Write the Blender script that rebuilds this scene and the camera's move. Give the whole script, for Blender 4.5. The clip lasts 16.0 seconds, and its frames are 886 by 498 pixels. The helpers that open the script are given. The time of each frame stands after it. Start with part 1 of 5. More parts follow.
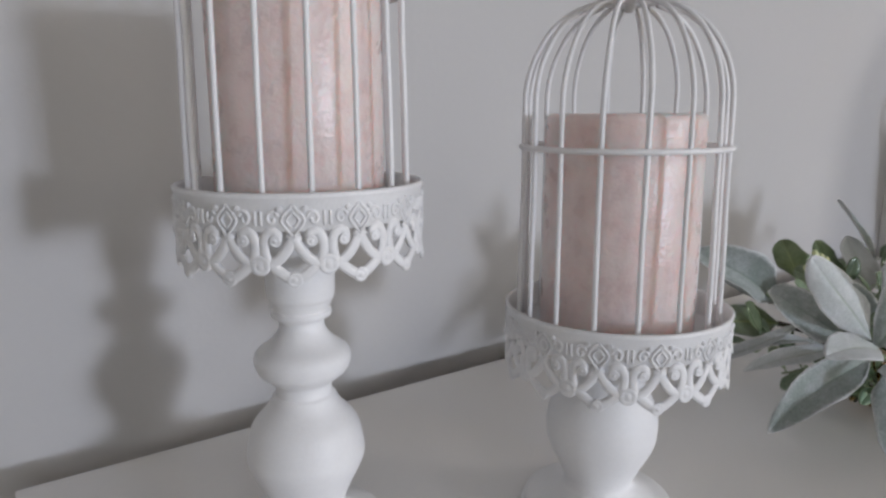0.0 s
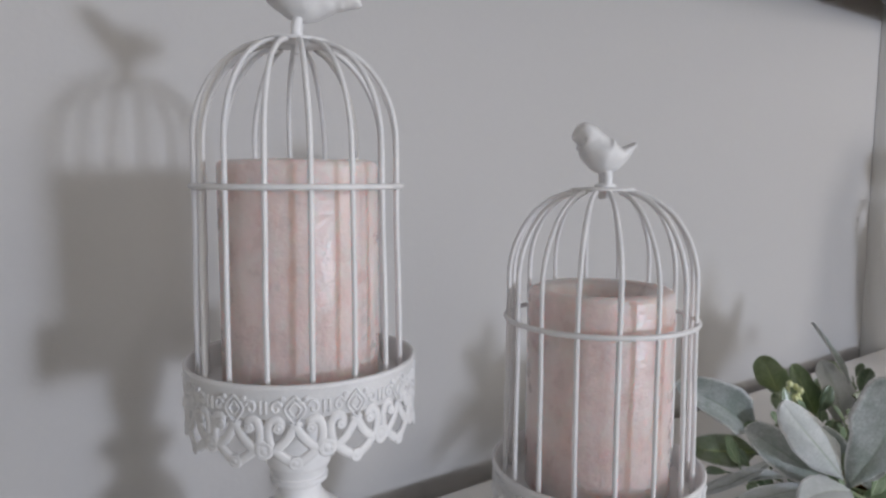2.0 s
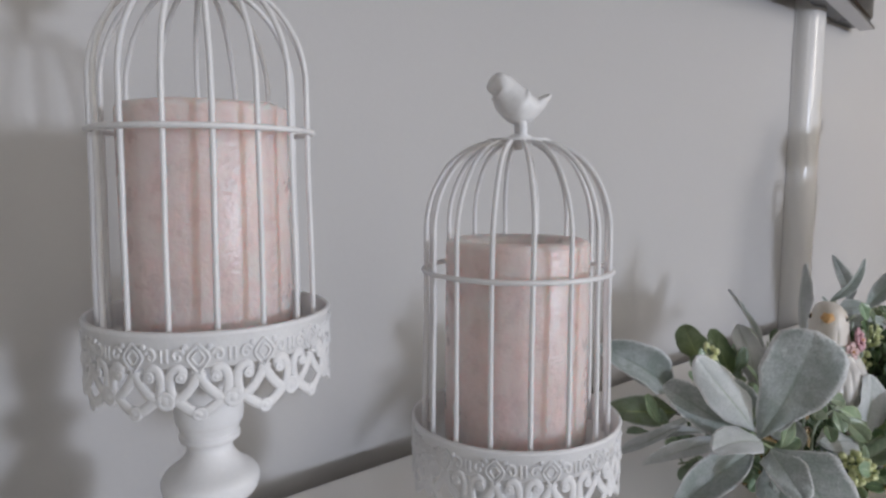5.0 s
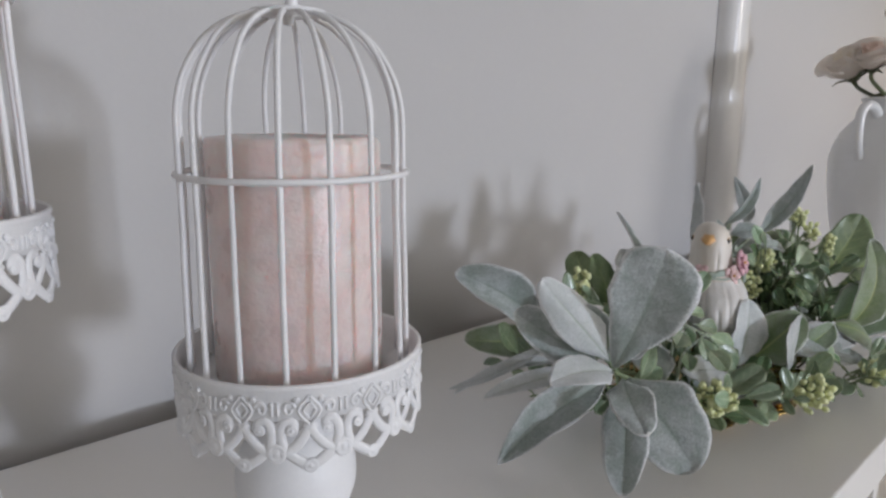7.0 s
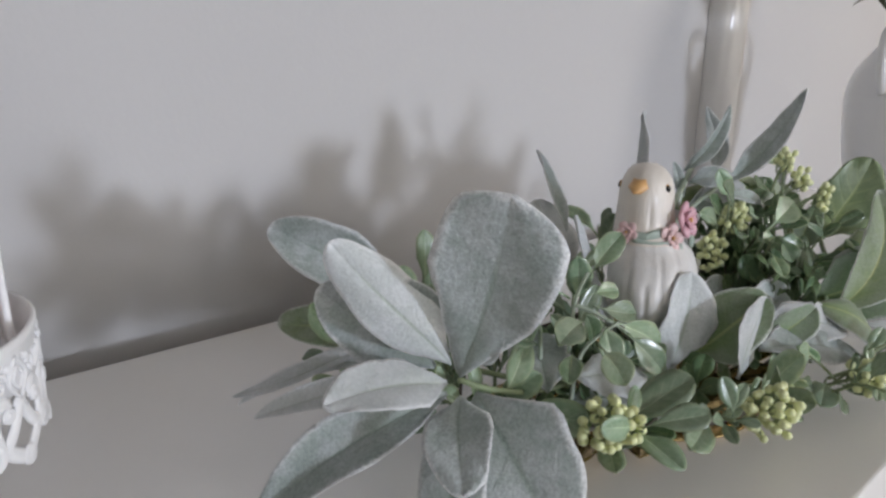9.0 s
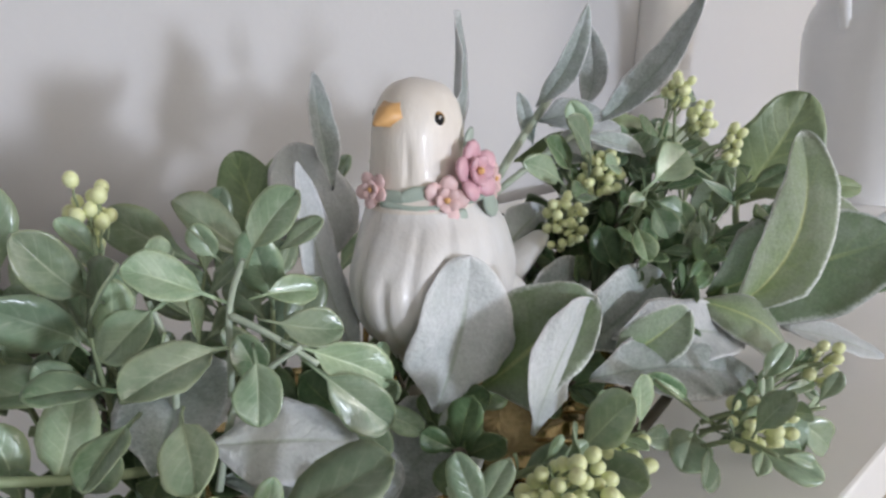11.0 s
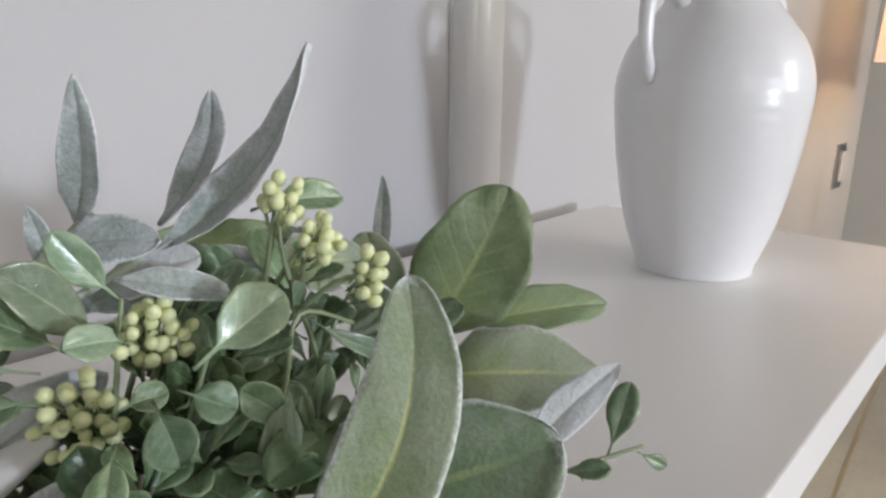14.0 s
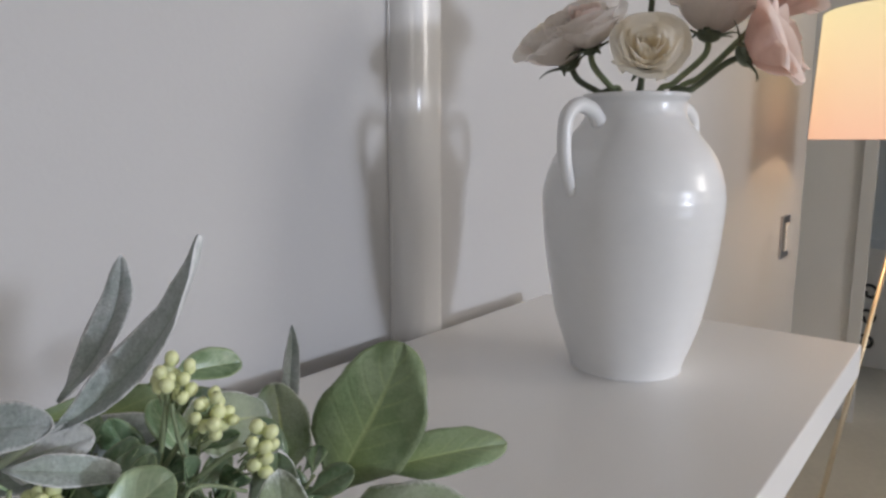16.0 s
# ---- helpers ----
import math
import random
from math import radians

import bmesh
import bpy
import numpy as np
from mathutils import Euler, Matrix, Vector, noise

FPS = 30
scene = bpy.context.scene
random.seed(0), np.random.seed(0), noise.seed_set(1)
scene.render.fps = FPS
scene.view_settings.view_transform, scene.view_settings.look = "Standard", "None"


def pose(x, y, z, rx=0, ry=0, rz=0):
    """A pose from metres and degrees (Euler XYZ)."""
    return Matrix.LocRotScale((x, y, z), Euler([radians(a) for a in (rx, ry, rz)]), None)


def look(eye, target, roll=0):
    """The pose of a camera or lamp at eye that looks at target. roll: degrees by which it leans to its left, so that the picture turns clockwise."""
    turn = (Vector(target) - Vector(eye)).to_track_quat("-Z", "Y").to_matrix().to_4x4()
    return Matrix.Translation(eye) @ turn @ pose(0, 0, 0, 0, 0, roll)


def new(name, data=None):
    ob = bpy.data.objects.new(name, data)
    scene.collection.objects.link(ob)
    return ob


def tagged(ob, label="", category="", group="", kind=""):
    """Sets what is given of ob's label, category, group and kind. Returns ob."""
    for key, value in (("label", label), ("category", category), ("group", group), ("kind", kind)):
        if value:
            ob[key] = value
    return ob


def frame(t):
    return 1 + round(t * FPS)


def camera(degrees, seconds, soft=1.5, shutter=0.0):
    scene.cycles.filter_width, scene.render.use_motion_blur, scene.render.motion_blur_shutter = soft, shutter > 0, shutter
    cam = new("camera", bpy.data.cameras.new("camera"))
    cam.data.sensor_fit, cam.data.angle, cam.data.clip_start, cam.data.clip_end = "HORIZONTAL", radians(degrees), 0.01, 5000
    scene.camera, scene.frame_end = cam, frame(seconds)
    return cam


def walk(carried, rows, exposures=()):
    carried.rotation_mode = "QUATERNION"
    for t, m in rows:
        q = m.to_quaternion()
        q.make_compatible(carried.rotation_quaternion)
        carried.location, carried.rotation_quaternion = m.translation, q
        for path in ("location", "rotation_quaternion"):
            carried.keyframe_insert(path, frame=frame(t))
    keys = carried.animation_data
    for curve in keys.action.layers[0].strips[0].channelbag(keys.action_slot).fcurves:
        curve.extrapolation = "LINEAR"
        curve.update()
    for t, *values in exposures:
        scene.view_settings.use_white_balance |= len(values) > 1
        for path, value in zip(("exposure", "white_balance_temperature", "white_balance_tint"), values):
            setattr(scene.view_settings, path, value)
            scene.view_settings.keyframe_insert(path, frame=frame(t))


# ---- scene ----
import itertools

cam = camera(66.2, 16.0, soft=2.6)
PATH = [
    (0, (0.001, -0.007, 0.951), (1.135, 1.596, 0.559), -0.2),
    (0.5, (-0.001, -0.009, 0.965), (1.132, 1.584, 0.582), 0.2),
    (1, (-0.001, -0.015, 0.976), (1.136, 1.595, 0.673), 0.1),
    (1.5, (-0.004, -0.02, 0.992), (1.144, 1.594, 0.745), 0.1),
    (2, (-0.008, -0.023, 1.005), (1.154, 1.59, 0.799), 0.1),
    (2.5, (-0.01, -0.024, 1.014), (1.162, 1.587, 0.84), 0.1),
    (3, (-0.013, -0.023, 1.02), (1.164, 1.588, 0.881), 0.1),
    (3.2, (-0.014, -0.023, 1.021), (1.166, 1.586, 0.894), 0.1),
    (5.3, (0.009, -0.032, 0.977), (1.325, 1.455, 0.736), 0.0),
    (5.5, (0.014, -0.035, 0.975), (1.338, 1.441, 0.716), 0.0),
    (6, (0.037, -0.045, 0.971), (1.375, 1.412, 0.677), 0.0),
    (6.5, (0.065, -0.045, 0.965), (1.42, 1.386, 0.626), 0.3),
    (7, (0.101, -0.047, 0.96), (1.455, 1.373, 0.569), 0.3),
    (7.5, (0.139, -0.05, 0.954), (1.471, 1.38, 0.528), 0.3),
    (8, (0.186, -0.039, 0.949), (1.511, 1.383, 0.477), 0.7),
    (8.2, (0.204, -0.034, 0.946), (1.514, 1.396, 0.459), 0.9),
    (10.3, (0.384, -0.007, 0.906), (1.654, 1.429, 0.334), 0.8),
    (10.5, (0.402, -0.005, 0.903), (1.672, 1.424, 0.316), 0.9),
    (11, (0.446, 0.002, 0.896), (1.73, 1.408, 0.284), 1.0),
    (11.5, (0.487, 0.002, 0.893), (1.777, 1.399, 0.275), 1.1),
    (12, (0.523, 0.006, 0.895), (1.861, 1.362, 0.284), 1.8),
    (12.5, (0.556, 0.008, 0.904), (1.9, 1.362, 0.302), 1.4),
    (13, (0.583, 0.003, 0.903), (1.984, 1.312, 0.333), 1.6),
    (13.5, (0.598, 0.005, 0.906), (2.013, 1.315, 0.373), 1.2),
    (14, (0.621, -0.007, 0.91), (2.068, 1.278, 0.403), 0.7),
    (14.5, (0.63, -0.017, 0.916), (2.115, 1.234, 0.435), 0.8),
    (15, (0.633, -0.019, 0.926), (2.147, 1.21, 0.483), 0.5),
    (15.5, (0.634, -0.018, 0.938), (2.156, 1.22, 0.547), 0.3),
    (16, (0.633, -0.034, 0.948), (2.165, 1.211, 0.628), -0.1),
]
EXPOSURES = [(0, -0.04), (1.5, -0.04), (3.2, -0.09), (6, -0.05), (8.2, 0.0), (10.3, 0.42), (11.5, 0.40), (12.5, 0.31), (13.0, 0.37), (13.5, 0.36), (14.5, 0.22), (15, 0.08), (16, -0.08)]
walk(cam, [(t, look(eye, target, roll)) for t, eye, target, roll in PATH], EXPOSURES)

# ---- world, window light, exposure ----
world = bpy.data.worlds.new("world")
scene.world = world
world.use_nodes = True
wn = world.node_tree.nodes
sky = wn.new("ShaderNodeTexSky")
sky.sky_type, sky.sun_disc = "NISHITA", False
sky.sun_elevation, sky.sun_rotation = radians(40), radians(150)
world.node_tree.links.new(sky.outputs[0], wn["Background"].inputs[0])
wn["Background"].inputs[1].default_value = 0.1


def area_light(name, eye, target, sx, sy, watts, colour):
    lamp = bpy.data.lights.new(name, "AREA")
    lamp.shape, lamp.size, lamp.size_y, lamp.energy, lamp.color = "RECTANGLE", sx, sy, watts, colour
    ob = new(name, lamp)
    ob.matrix_world = look(eye, target)
    return ob


WALL_Y, FLOOR_Z, CEIL_Z = 0.441, -0.3, 2.2
WEST, EAST, SOUTH = -1.6, 4.4, -2.65
area_light("window_light", (1.34, -4.85, 1.08), (0.85, 0.25, 0.95), 0.30, 0.36, 54, (0.87, 0.94, 1.12))
area_light("window_light_pane", (1.48, -4.85, 1.12), (0.85, 0.25, 0.95), 0.60, 0.66, 40, (0.87, 0.94, 1.12))
area_light("window_light_wide", (2.75, SOUTH - 0.04, 1.72), (2.6, 0.0, 1.00), 0.8, 0.8, 29.0, (1.0, 0.945, 0.90))
area_light("window_light_side", (-0.55, SOUTH - 0.04, 1.62), (-0.45, 0.0, 1.0), 1.0, 0.96, 8.5, (1.0, 0.945, 0.90))


# ---- materials ----
def material(name, base, rough=0.5, metal=0.0, vary=0.06, scale=8.0, fine=200.0, bump=0.05, second=None, spread=0.5,
             sheen=0.0, coat=0.0, scatter=0.0, scatter_colour=None, spec=0.5, per_object=0.0, through_light=0.0, stretch=1.0):
    """Paint with large patches, fine grain, relief; base and second are mixed by noise."""
    mat = bpy.data.materials.new(name)
    mat.use_nodes = True
    nt = mat.node_tree
    n, ln = nt.nodes, nt.links.new
    b = n["Principled BSDF"]
    b.inputs["Roughness"].default_value = rough
    b.inputs["Metallic"].default_value = metal
    b.inputs["Specular IOR Level"].default_value = spec
    tex = n.new("ShaderNodeTexCoord")
    big = n.new("ShaderNodeTexNoise")
    big.inputs["Scale"].default_value, big.inputs["Detail"].default_value = scale, 4
    small = n.new("ShaderNodeTexNoise")
    small.inputs["Scale"].default_value, small.inputs["Detail"].default_value = fine, 3
    ln(tex.outputs["Object"], big.inputs["Vector"])
    grow = n.new("ShaderNodeMapping")
    grow.inputs["Scale"].default_value = (1, 1, stretch)
    ln(tex.outputs["Object"], grow.inputs["Vector"])
    ln(grow.outputs["Vector"], small.inputs["Vector"])
    ramp = n.new("ShaderNodeValToRGB")
    ramp.color_ramp.elements[0].position, ramp.color_ramp.elements[1].position = 0.5 - spread / 2, 0.5 + spread / 2
    other = second or tuple(c * (1 - 2 * vary) for c in base)
    ramp.color_ramp.elements[0].color, ramp.color_ramp.elements[1].color = (*other, 1), (*base, 1)
    ln(big.outputs["Fac"], ramp.inputs["Fac"])
    mix = n.new("ShaderNodeMix")
    mix.data_type, mix.blend_type = "RGBA", "MULTIPLY"
    mix.inputs["Factor"].default_value = 1.0
    grain = n.new("ShaderNodeMapRange")
    grain.inputs["To Min"].default_value, grain.inputs["To Max"].default_value = 1 - vary, 1 + vary
    ln(small.outputs["Fac"], grain.inputs["Value"])
    ln(ramp.outputs["Color"], mix.inputs["A"])
    ln(grain.outputs["Result"], mix.inputs["B"])
    out = mix.outputs["Result"]
    if per_object:
        info = n.new("ShaderNodeObjectInfo")
        hsv = n.new("ShaderNodeHueSaturation")
        rng = n.new("ShaderNodeMapRange")
        rng.inputs["To Min"].default_value, rng.inputs["To Max"].default_value = 1 - per_object, 1 + per_object
        ln(info.outputs["Random"], rng.inputs["Value"])
        ln(rng.outputs["Result"], hsv.inputs["Value"])
        ln(out, hsv.inputs["Color"])
        out = hsv.outputs["Color"]
    ln(out, b.inputs["Base Color"])
    if bump:
        bm_ = n.new("ShaderNodeBump")
        bm_.inputs["Strength"].default_value, bm_.inputs["Distance"].default_value = bump, 0.001
        ln(small.outputs["Fac"], bm_.inputs["Height"])
        ln(bm_.outputs["Normal"], b.inputs["Normal"])
    rr = n.new("ShaderNodeMapRange")
    rr.inputs["To Min"].default_value, rr.inputs["To Max"].default_value = max(0.02, rough - 0.08), min(1, rough + 0.08)
    ln(big.outputs["Fac"], rr.inputs["Value"])
    ln(rr.outputs["Result"], b.inputs["Roughness"])
    if sheen:
        b.inputs["Sheen Weight"].default_value = sheen
        b.inputs["Sheen Roughness"].default_value = 0.4
    if coat:
        b.inputs["Coat Weight"].default_value = coat
        b.inputs["Coat Roughness"].default_value = 0.12
    if scatter:
        b.inputs["Subsurface Weight"].default_value = 1.0
        b.inputs["Subsurface Radius"].default_value = scatter_colour or (1, 0.6, 0.5)
        b.inputs["Subsurface Scale"].default_value = scatter
    if through_light:
        thin = n.new("ShaderNodeBsdfTranslucent")
        blend = n.new("ShaderNodeMixShader")
        blend.inputs["Fac"].default_value = through_light
        ln(out, thin.inputs["Color"])
        ln(b.outputs["BSDF"], blend.inputs[1])
        ln(thin.outputs["BSDF"], blend.inputs[2])
        ln(blend.outputs["Shader"], n["Material Output"].inputs["Surface"])
    return mat


WALL = material("wall_paint", (0.55, 0.542, 0.537), 0.6, vary=0.015, scale=3, fine=260, bump=0.12, spec=0.3)
CEILING = material("ceiling_paint", (0.82, 0.81, 0.8), 0.8, vary=0.02, scale=2, fine=150)
HALL = material("hall_paint", (0.9, 0.89, 0.87), 0.7, vary=0.03, scale=2, fine=150)
TRIM = material("trim_paint", (0.8, 0.8, 0.79), 0.4, vary=0.02, scale=3, fine=200)
FLOOR = material("floor_planks", (0.64, 0.605, 0.51), 0.4, vary=0.1, scale=3, fine=40, bump=0.05)
LAMINATE = material("white_laminate", (0.88, 0.865, 0.845), 0.32, vary=0.012, scale=4, fine=300, bump=0.02)
PAINTED = material("white_painted_wood", (0.90, 0.90, 0.905), 0.5, vary=0.03, scale=25, fine=500, bump=0.1)
ENAMEL = material("white_enamel_wire", (0.90, 0.90, 0.905), 0.45, vary=0.05, scale=60, fine=700, bump=0.15)
WAX = material("pink_wax", (0.84, 0.735, 0.715), 0.29, vary=0.05, scale=85, fine=330, bump=0.55, second=(0.77, 0.645, 0.625),
               spread=0.32, scatter=0.011, scatter_colour=(1.0, 0.62, 0.54))
PLASTIC = material("white_plastic", (0.78, 0.77, 0.76), 0.22, vary=0.01, scale=5, fine=200, bump=0.02)
CERAMIC = material("white_glaze", (0.85, 0.85, 0.845), 0.31, vary=0.02, scale=12, fine=90, bump=0.06, coat=0.22)


def leaf_material(name, body, patch, core, rim, vein, rough=0.85, spec=0.2, sheen=0.0, coat=0.0, through_light=0.15, per_object=0.12,
                  grain=0.10, core_share=0.5, rim_from=0.80, mottle=55.0, bump=0.7, veins=0.25, rim_share=0.9):
    """A leaf: mottled blade, a tint along base and midrib, side veins, a worn or fuzzy rim; u runs across it and v along."""
    mat = bpy.data.materials.new(name)
    mat.use_nodes = True
    nt = mat.node_tree
    n, ln = nt.nodes, nt.links.new
    b = n["Principled BSDF"]
    b.inputs["Roughness"].default_value = rough
    b.inputs["Specular IOR Level"].default_value = spec
    b.inputs["Sheen Weight"].default_value, b.inputs["Sheen Roughness"].default_value = sheen, 0.4
    b.inputs["Coat Weight"].default_value, b.inputs["Coat Roughness"].default_value = coat, 0.18

    def calc(op, x, y=None, z=None):
        node = n.new("ShaderNodeMath")
        node.operation = op
        for k, v in enumerate((x, y, z)):
            if v is None:
                continue
            if isinstance(v, (int, float)):
                node.inputs[k].default_value = v
            else:
                ln(v, node.inputs[k])
        return node.outputs[0]

    def span(value, lo, hi, to_lo=0.0, to_hi=1.0):
        node = n.new("ShaderNodeMapRange")
        node.interpolation_type = "SMOOTHSTEP"
        for key, v in (("From Min", lo), ("From Max", hi), ("To Min", to_lo), ("To Max", to_hi)):
            node.inputs[key].default_value = v
        ln(value, node.inputs["Value"])
        return node.outputs["Result"]

    def blend(first, second, share, kind="MIX"):
        node = n.new("ShaderNodeMix")
        node.data_type, node.blend_type = "RGBA", kind
        for key, v in (("A", first), ("B", second)):
            if isinstance(v, tuple):
                node.inputs[key].default_value = (*v, 1)
            else:
                ln(v, node.inputs[key])
        if isinstance(share, float):
            node.inputs["Factor"].default_value = share
        else:
            ln(share, node.inputs["Factor"])
        return node.outputs["Result"]

    tex = n.new("ShaderNodeTexCoord")
    uv = n.new("ShaderNodeUVMap")
    uv.uv_map = "blade"
    sep = n.new("ShaderNodeSeparateXYZ")
    ln(uv.outputs["UV"], sep.inputs[0])
    side = calc("ABSOLUTE", calc("MULTIPLY_ADD", sep.outputs["X"], 2.0, -1.0))
    along = sep.outputs["Y"]
    noises = []
    for scale, detail in ((mottle, 5), (mottle * 3.3, 4), (750.0, 3)):
        tn = n.new("ShaderNodeTexNoise")
        tn.inputs["Scale"].default_value, tn.inputs["Detail"].default_value, tn.inputs["Roughness"].default_value = scale, detail, 0.62
        ln(tex.outputs["Object"], tn.inputs["Vector"])
        noises.append(tn.outputs["Fac"])
    cloud = calc("ADD", calc("MULTIPLY", noises[0], 0.65), calc("MULTIPLY", noises[1], 0.35))
    colour = blend(patch, body, span(cloud, 0.40, 0.60))
    base_share = calc("MULTIPLY", calc("MULTIPLY", span(along, 0.0, 0.8, 1.0, 0.0), span(side, 0.0, 0.8, 1.0, 0.1)), core_share)
    colour = blend(colour, core, base_share)
    rib = calc("SINE", calc("MULTIPLY_ADD", side, -13.0, calc("MULTIPLY_ADD", noises[0], 3.0, calc("MULTIPLY", along, 44.0))))
    rib = calc("POWER", calc("MAXIMUM", rib, 0.0), 6.0)
    mid = calc("MULTIPLY", span(side, 0.015, 0.075, 1.0, 0.0), span(along, 0.55, 0.95, 1.0, 0.0))
    colour = blend(colour, vein, calc("MAXIMUM", calc("MULTIPLY", mid, 0.75), calc("MULTIPLY", rib, calc("MULTIPLY", span(side, 0.1, 0.8, 1.0, 0.0), veins))))
    ragged = calc("MULTIPLY_ADD", noises[2], 0.16, -0.08)
    edge = calc("MAXIMUM", span(calc("ADD", side, ragged), rim_from, 1.0), span(calc("ADD", along, calc("MULTIPLY", ragged, 0.3)), 0.955, 1.0))
    colour = blend(colour, rim, calc("MULTIPLY", edge, rim_share))
    colour = blend(colour, span(noises[2], 0.3, 0.7, 1 - grain, 1 + grain), 1.0, "MULTIPLY")
    info = n.new("ShaderNodeObjectInfo")
    hsv = n.new("ShaderNodeHueSaturation")
    ln(span(info.outputs["Random"], 0.0, 1.0, 1 - per_object, 1 + per_object), hsv.inputs["Value"])
    ln(span(calc("FRACT", calc("MULTIPLY", info.outputs["Random"], 7.3)), 0.0, 1.0, 0.485, 0.515), hsv.inputs["Hue"])
    ln(colour, hsv.inputs["Color"])
    colour = hsv.outputs["Color"]
    ln(colour, b.inputs["Base Color"])
    bmp = n.new("ShaderNodeBump")
    bmp.inputs["Strength"].default_value, bmp.inputs["Distance"].default_value = bump, 0.0012
    ln(calc("ADD", calc("MULTIPLY", noises[2], 0.6), calc("ADD", calc("MULTIPLY", noises[1], 0.9), calc("MULTIPLY", rib, -0.8 * veins))), bmp.inputs["Height"])
    ln(bmp.outputs["Normal"], b.inputs["Normal"])
    thin = n.new("ShaderNodeBsdfTranslucent")
    mixed = n.new("ShaderNodeMixShader")
    mixed.inputs["Fac"].default_value = through_light
    ln(colour, thin.inputs["Color"])
    ln(b.outputs["BSDF"], mixed.inputs[1])
    ln(thin.outputs["BSDF"], mixed.inputs[2])
    ln(mixed.outputs["Shader"], n["Material Output"].inputs["Surface"])
    return mat


VELVET = leaf_material("velvet_leaf", (0.53, 0.57, 0.565), (0.385, 0.44, 0.415), (0.385, 0.445, 0.37), (0.84, 0.85, 0.85), (0.32, 0.38, 0.33), sheen=0.5, per_object=0.12, grain=0.13, veins=0.08)
PALE = leaf_material("pale_leaf", (0.74, 0.76, 0.765), (0.64, 0.675, 0.665), (0.62, 0.665, 0.60), (0.86, 0.87, 0.87), (0.46, 0.52, 0.44), sheen=0.5, per_object=0.08, grain=0.06, veins=0.05)
BROAD = leaf_material("green_leaf", (0.345, 0.40, 0.295), (0.25, 0.33, 0.195), (0.225, 0.345, 0.11), (0.74, 0.77, 0.73), (0.52, 0.58, 0.27), 0.55, 0.35, 0.25, per_object=0.10,
                      grain=0.09, core_share=0.75, rim_from=0.88, mottle=30.0, veins=0.10, bump=0.45)
GLOSSY = leaf_material("glossy_leaf", (0.385, 0.485, 0.335), (0.26, 0.37, 0.23), (0.50, 0.60, 0.38), (0.52, 0.585, 0.34), (0.60, 0.70, 0.50), 0.27, 0.6, coat=0.5, through_light=0.20,
                       per_object=0.28, grain=0.04, core_share=0.8, rim_from=0.66, mottle=70.0, bump=0.22, rim_share=0.35)
# dark leaf green, with the shade inside the greenery put into its colour
SHADED_GREEN = leaf_material("shaded_green_leaf", (0.18, 0.26, 0.135), (0.09, 0.155, 0.07), (0.21, 0.29, 0.14), (0.20, 0.28, 0.13), (0.28, 0.36, 0.18), 0.32, 0.5, through_light=0.15, per_object=0.3,
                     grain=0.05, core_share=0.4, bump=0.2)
MIDGREEN = leaf_material("mid_green_leaf", (0.265, 0.375, 0.23), (0.14, 0.235, 0.115), (0.44, 0.545, 0.335), (0.50, 0.58, 0.35), (0.48, 0.58, 0.37), 0.26, 0.6, coat=0.5, through_light=0.2,
                         per_object=0.3, grain=0.04, core_share=0.6, rim_from=0.7, mottle=70.0, bump=0.22, rim_share=0.45)
LUSH = leaf_material("lush_green_leaf", (0.27, 0.355, 0.20), (0.175, 0.26, 0.125), (0.34, 0.46, 0.17), (0.36, 0.44, 0.27), (0.42, 0.52, 0.24), 0.42, 0.45, coat=0.15, through_light=0.15, per_object=0.1,
                     grain=0.05, core_share=0.7, rim_from=0.9, mottle=34.0, bump=0.3, veins=0.3, rim_share=0.5)
STEM = material("green_stem", (0.28, 0.34, 0.19), 0.55, vary=0.08, scale=60, fine=500, bump=0.2)
PALESTEM = material("pale_green_stem", (0.47, 0.54, 0.42), 0.5, vary=0.08, scale=60, fine=500, bump=0.1)
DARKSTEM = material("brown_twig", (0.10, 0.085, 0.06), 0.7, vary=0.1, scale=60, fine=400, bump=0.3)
BERRY = material("pale_green_berry", (0.81, 0.85, 0.47), 0.3, vary=0.06, scale=200, fine=900, bump=0.05, per_object=0.1)
GOLD = material("gold_foil", (0.62, 0.46, 0.21), 0.2, metal=1.0, vary=0.12, scale=70, fine=300, bump=0.3)
BRASS = material("brushed_brass", (0.70, 0.60, 0.44), 0.4, metal=1.0, vary=0.05, scale=30, fine=300, bump=0.05)
PEARL = material("pearl_white_resin", (0.75, 0.745, 0.74), 0.42, vary=0.05, scale=38, fine=420, bump=0.3, coat=0.12, stretch=0.16, second=(0.69, 0.665, 0.63), spread=0.3)
CREAM = material("cream_resin", (0.80, 0.75, 0.69), 0.42, vary=0.05, scale=45, fine=420, bump=0.35, coat=0.12, stretch=0.16, second=(0.73, 0.67, 0.59), spread=0.3)
BEAK = material("orange_paint", (0.78, 0.46, 0.19), 0.4, vary=0.06, scale=100, fine=500)
BLACK = material("black_gloss", (0.012, 0.012, 0.014), 0.15, vary=0.05, scale=50, fine=300)
AMBER = material("amber_paint", (0.45, 0.25, 0.08), 0.35, vary=0.06, scale=100, fine=500)
ROSEPAINT = material("rose_pink_resin", (0.72, 0.45, 0.50), 0.4, vary=0.1, scale=160, fine=500, second=(0.62, 0.34, 0.40))
PINKPAINT = material("pale_pink_resin", (0.83, 0.59, 0.58), 0.4, vary=0.1, scale=120, fine=500)
GREENPAINT = material("green_resin", (0.42, 0.50, 0.43), 0.4, vary=0.1, scale=120, fine=500)
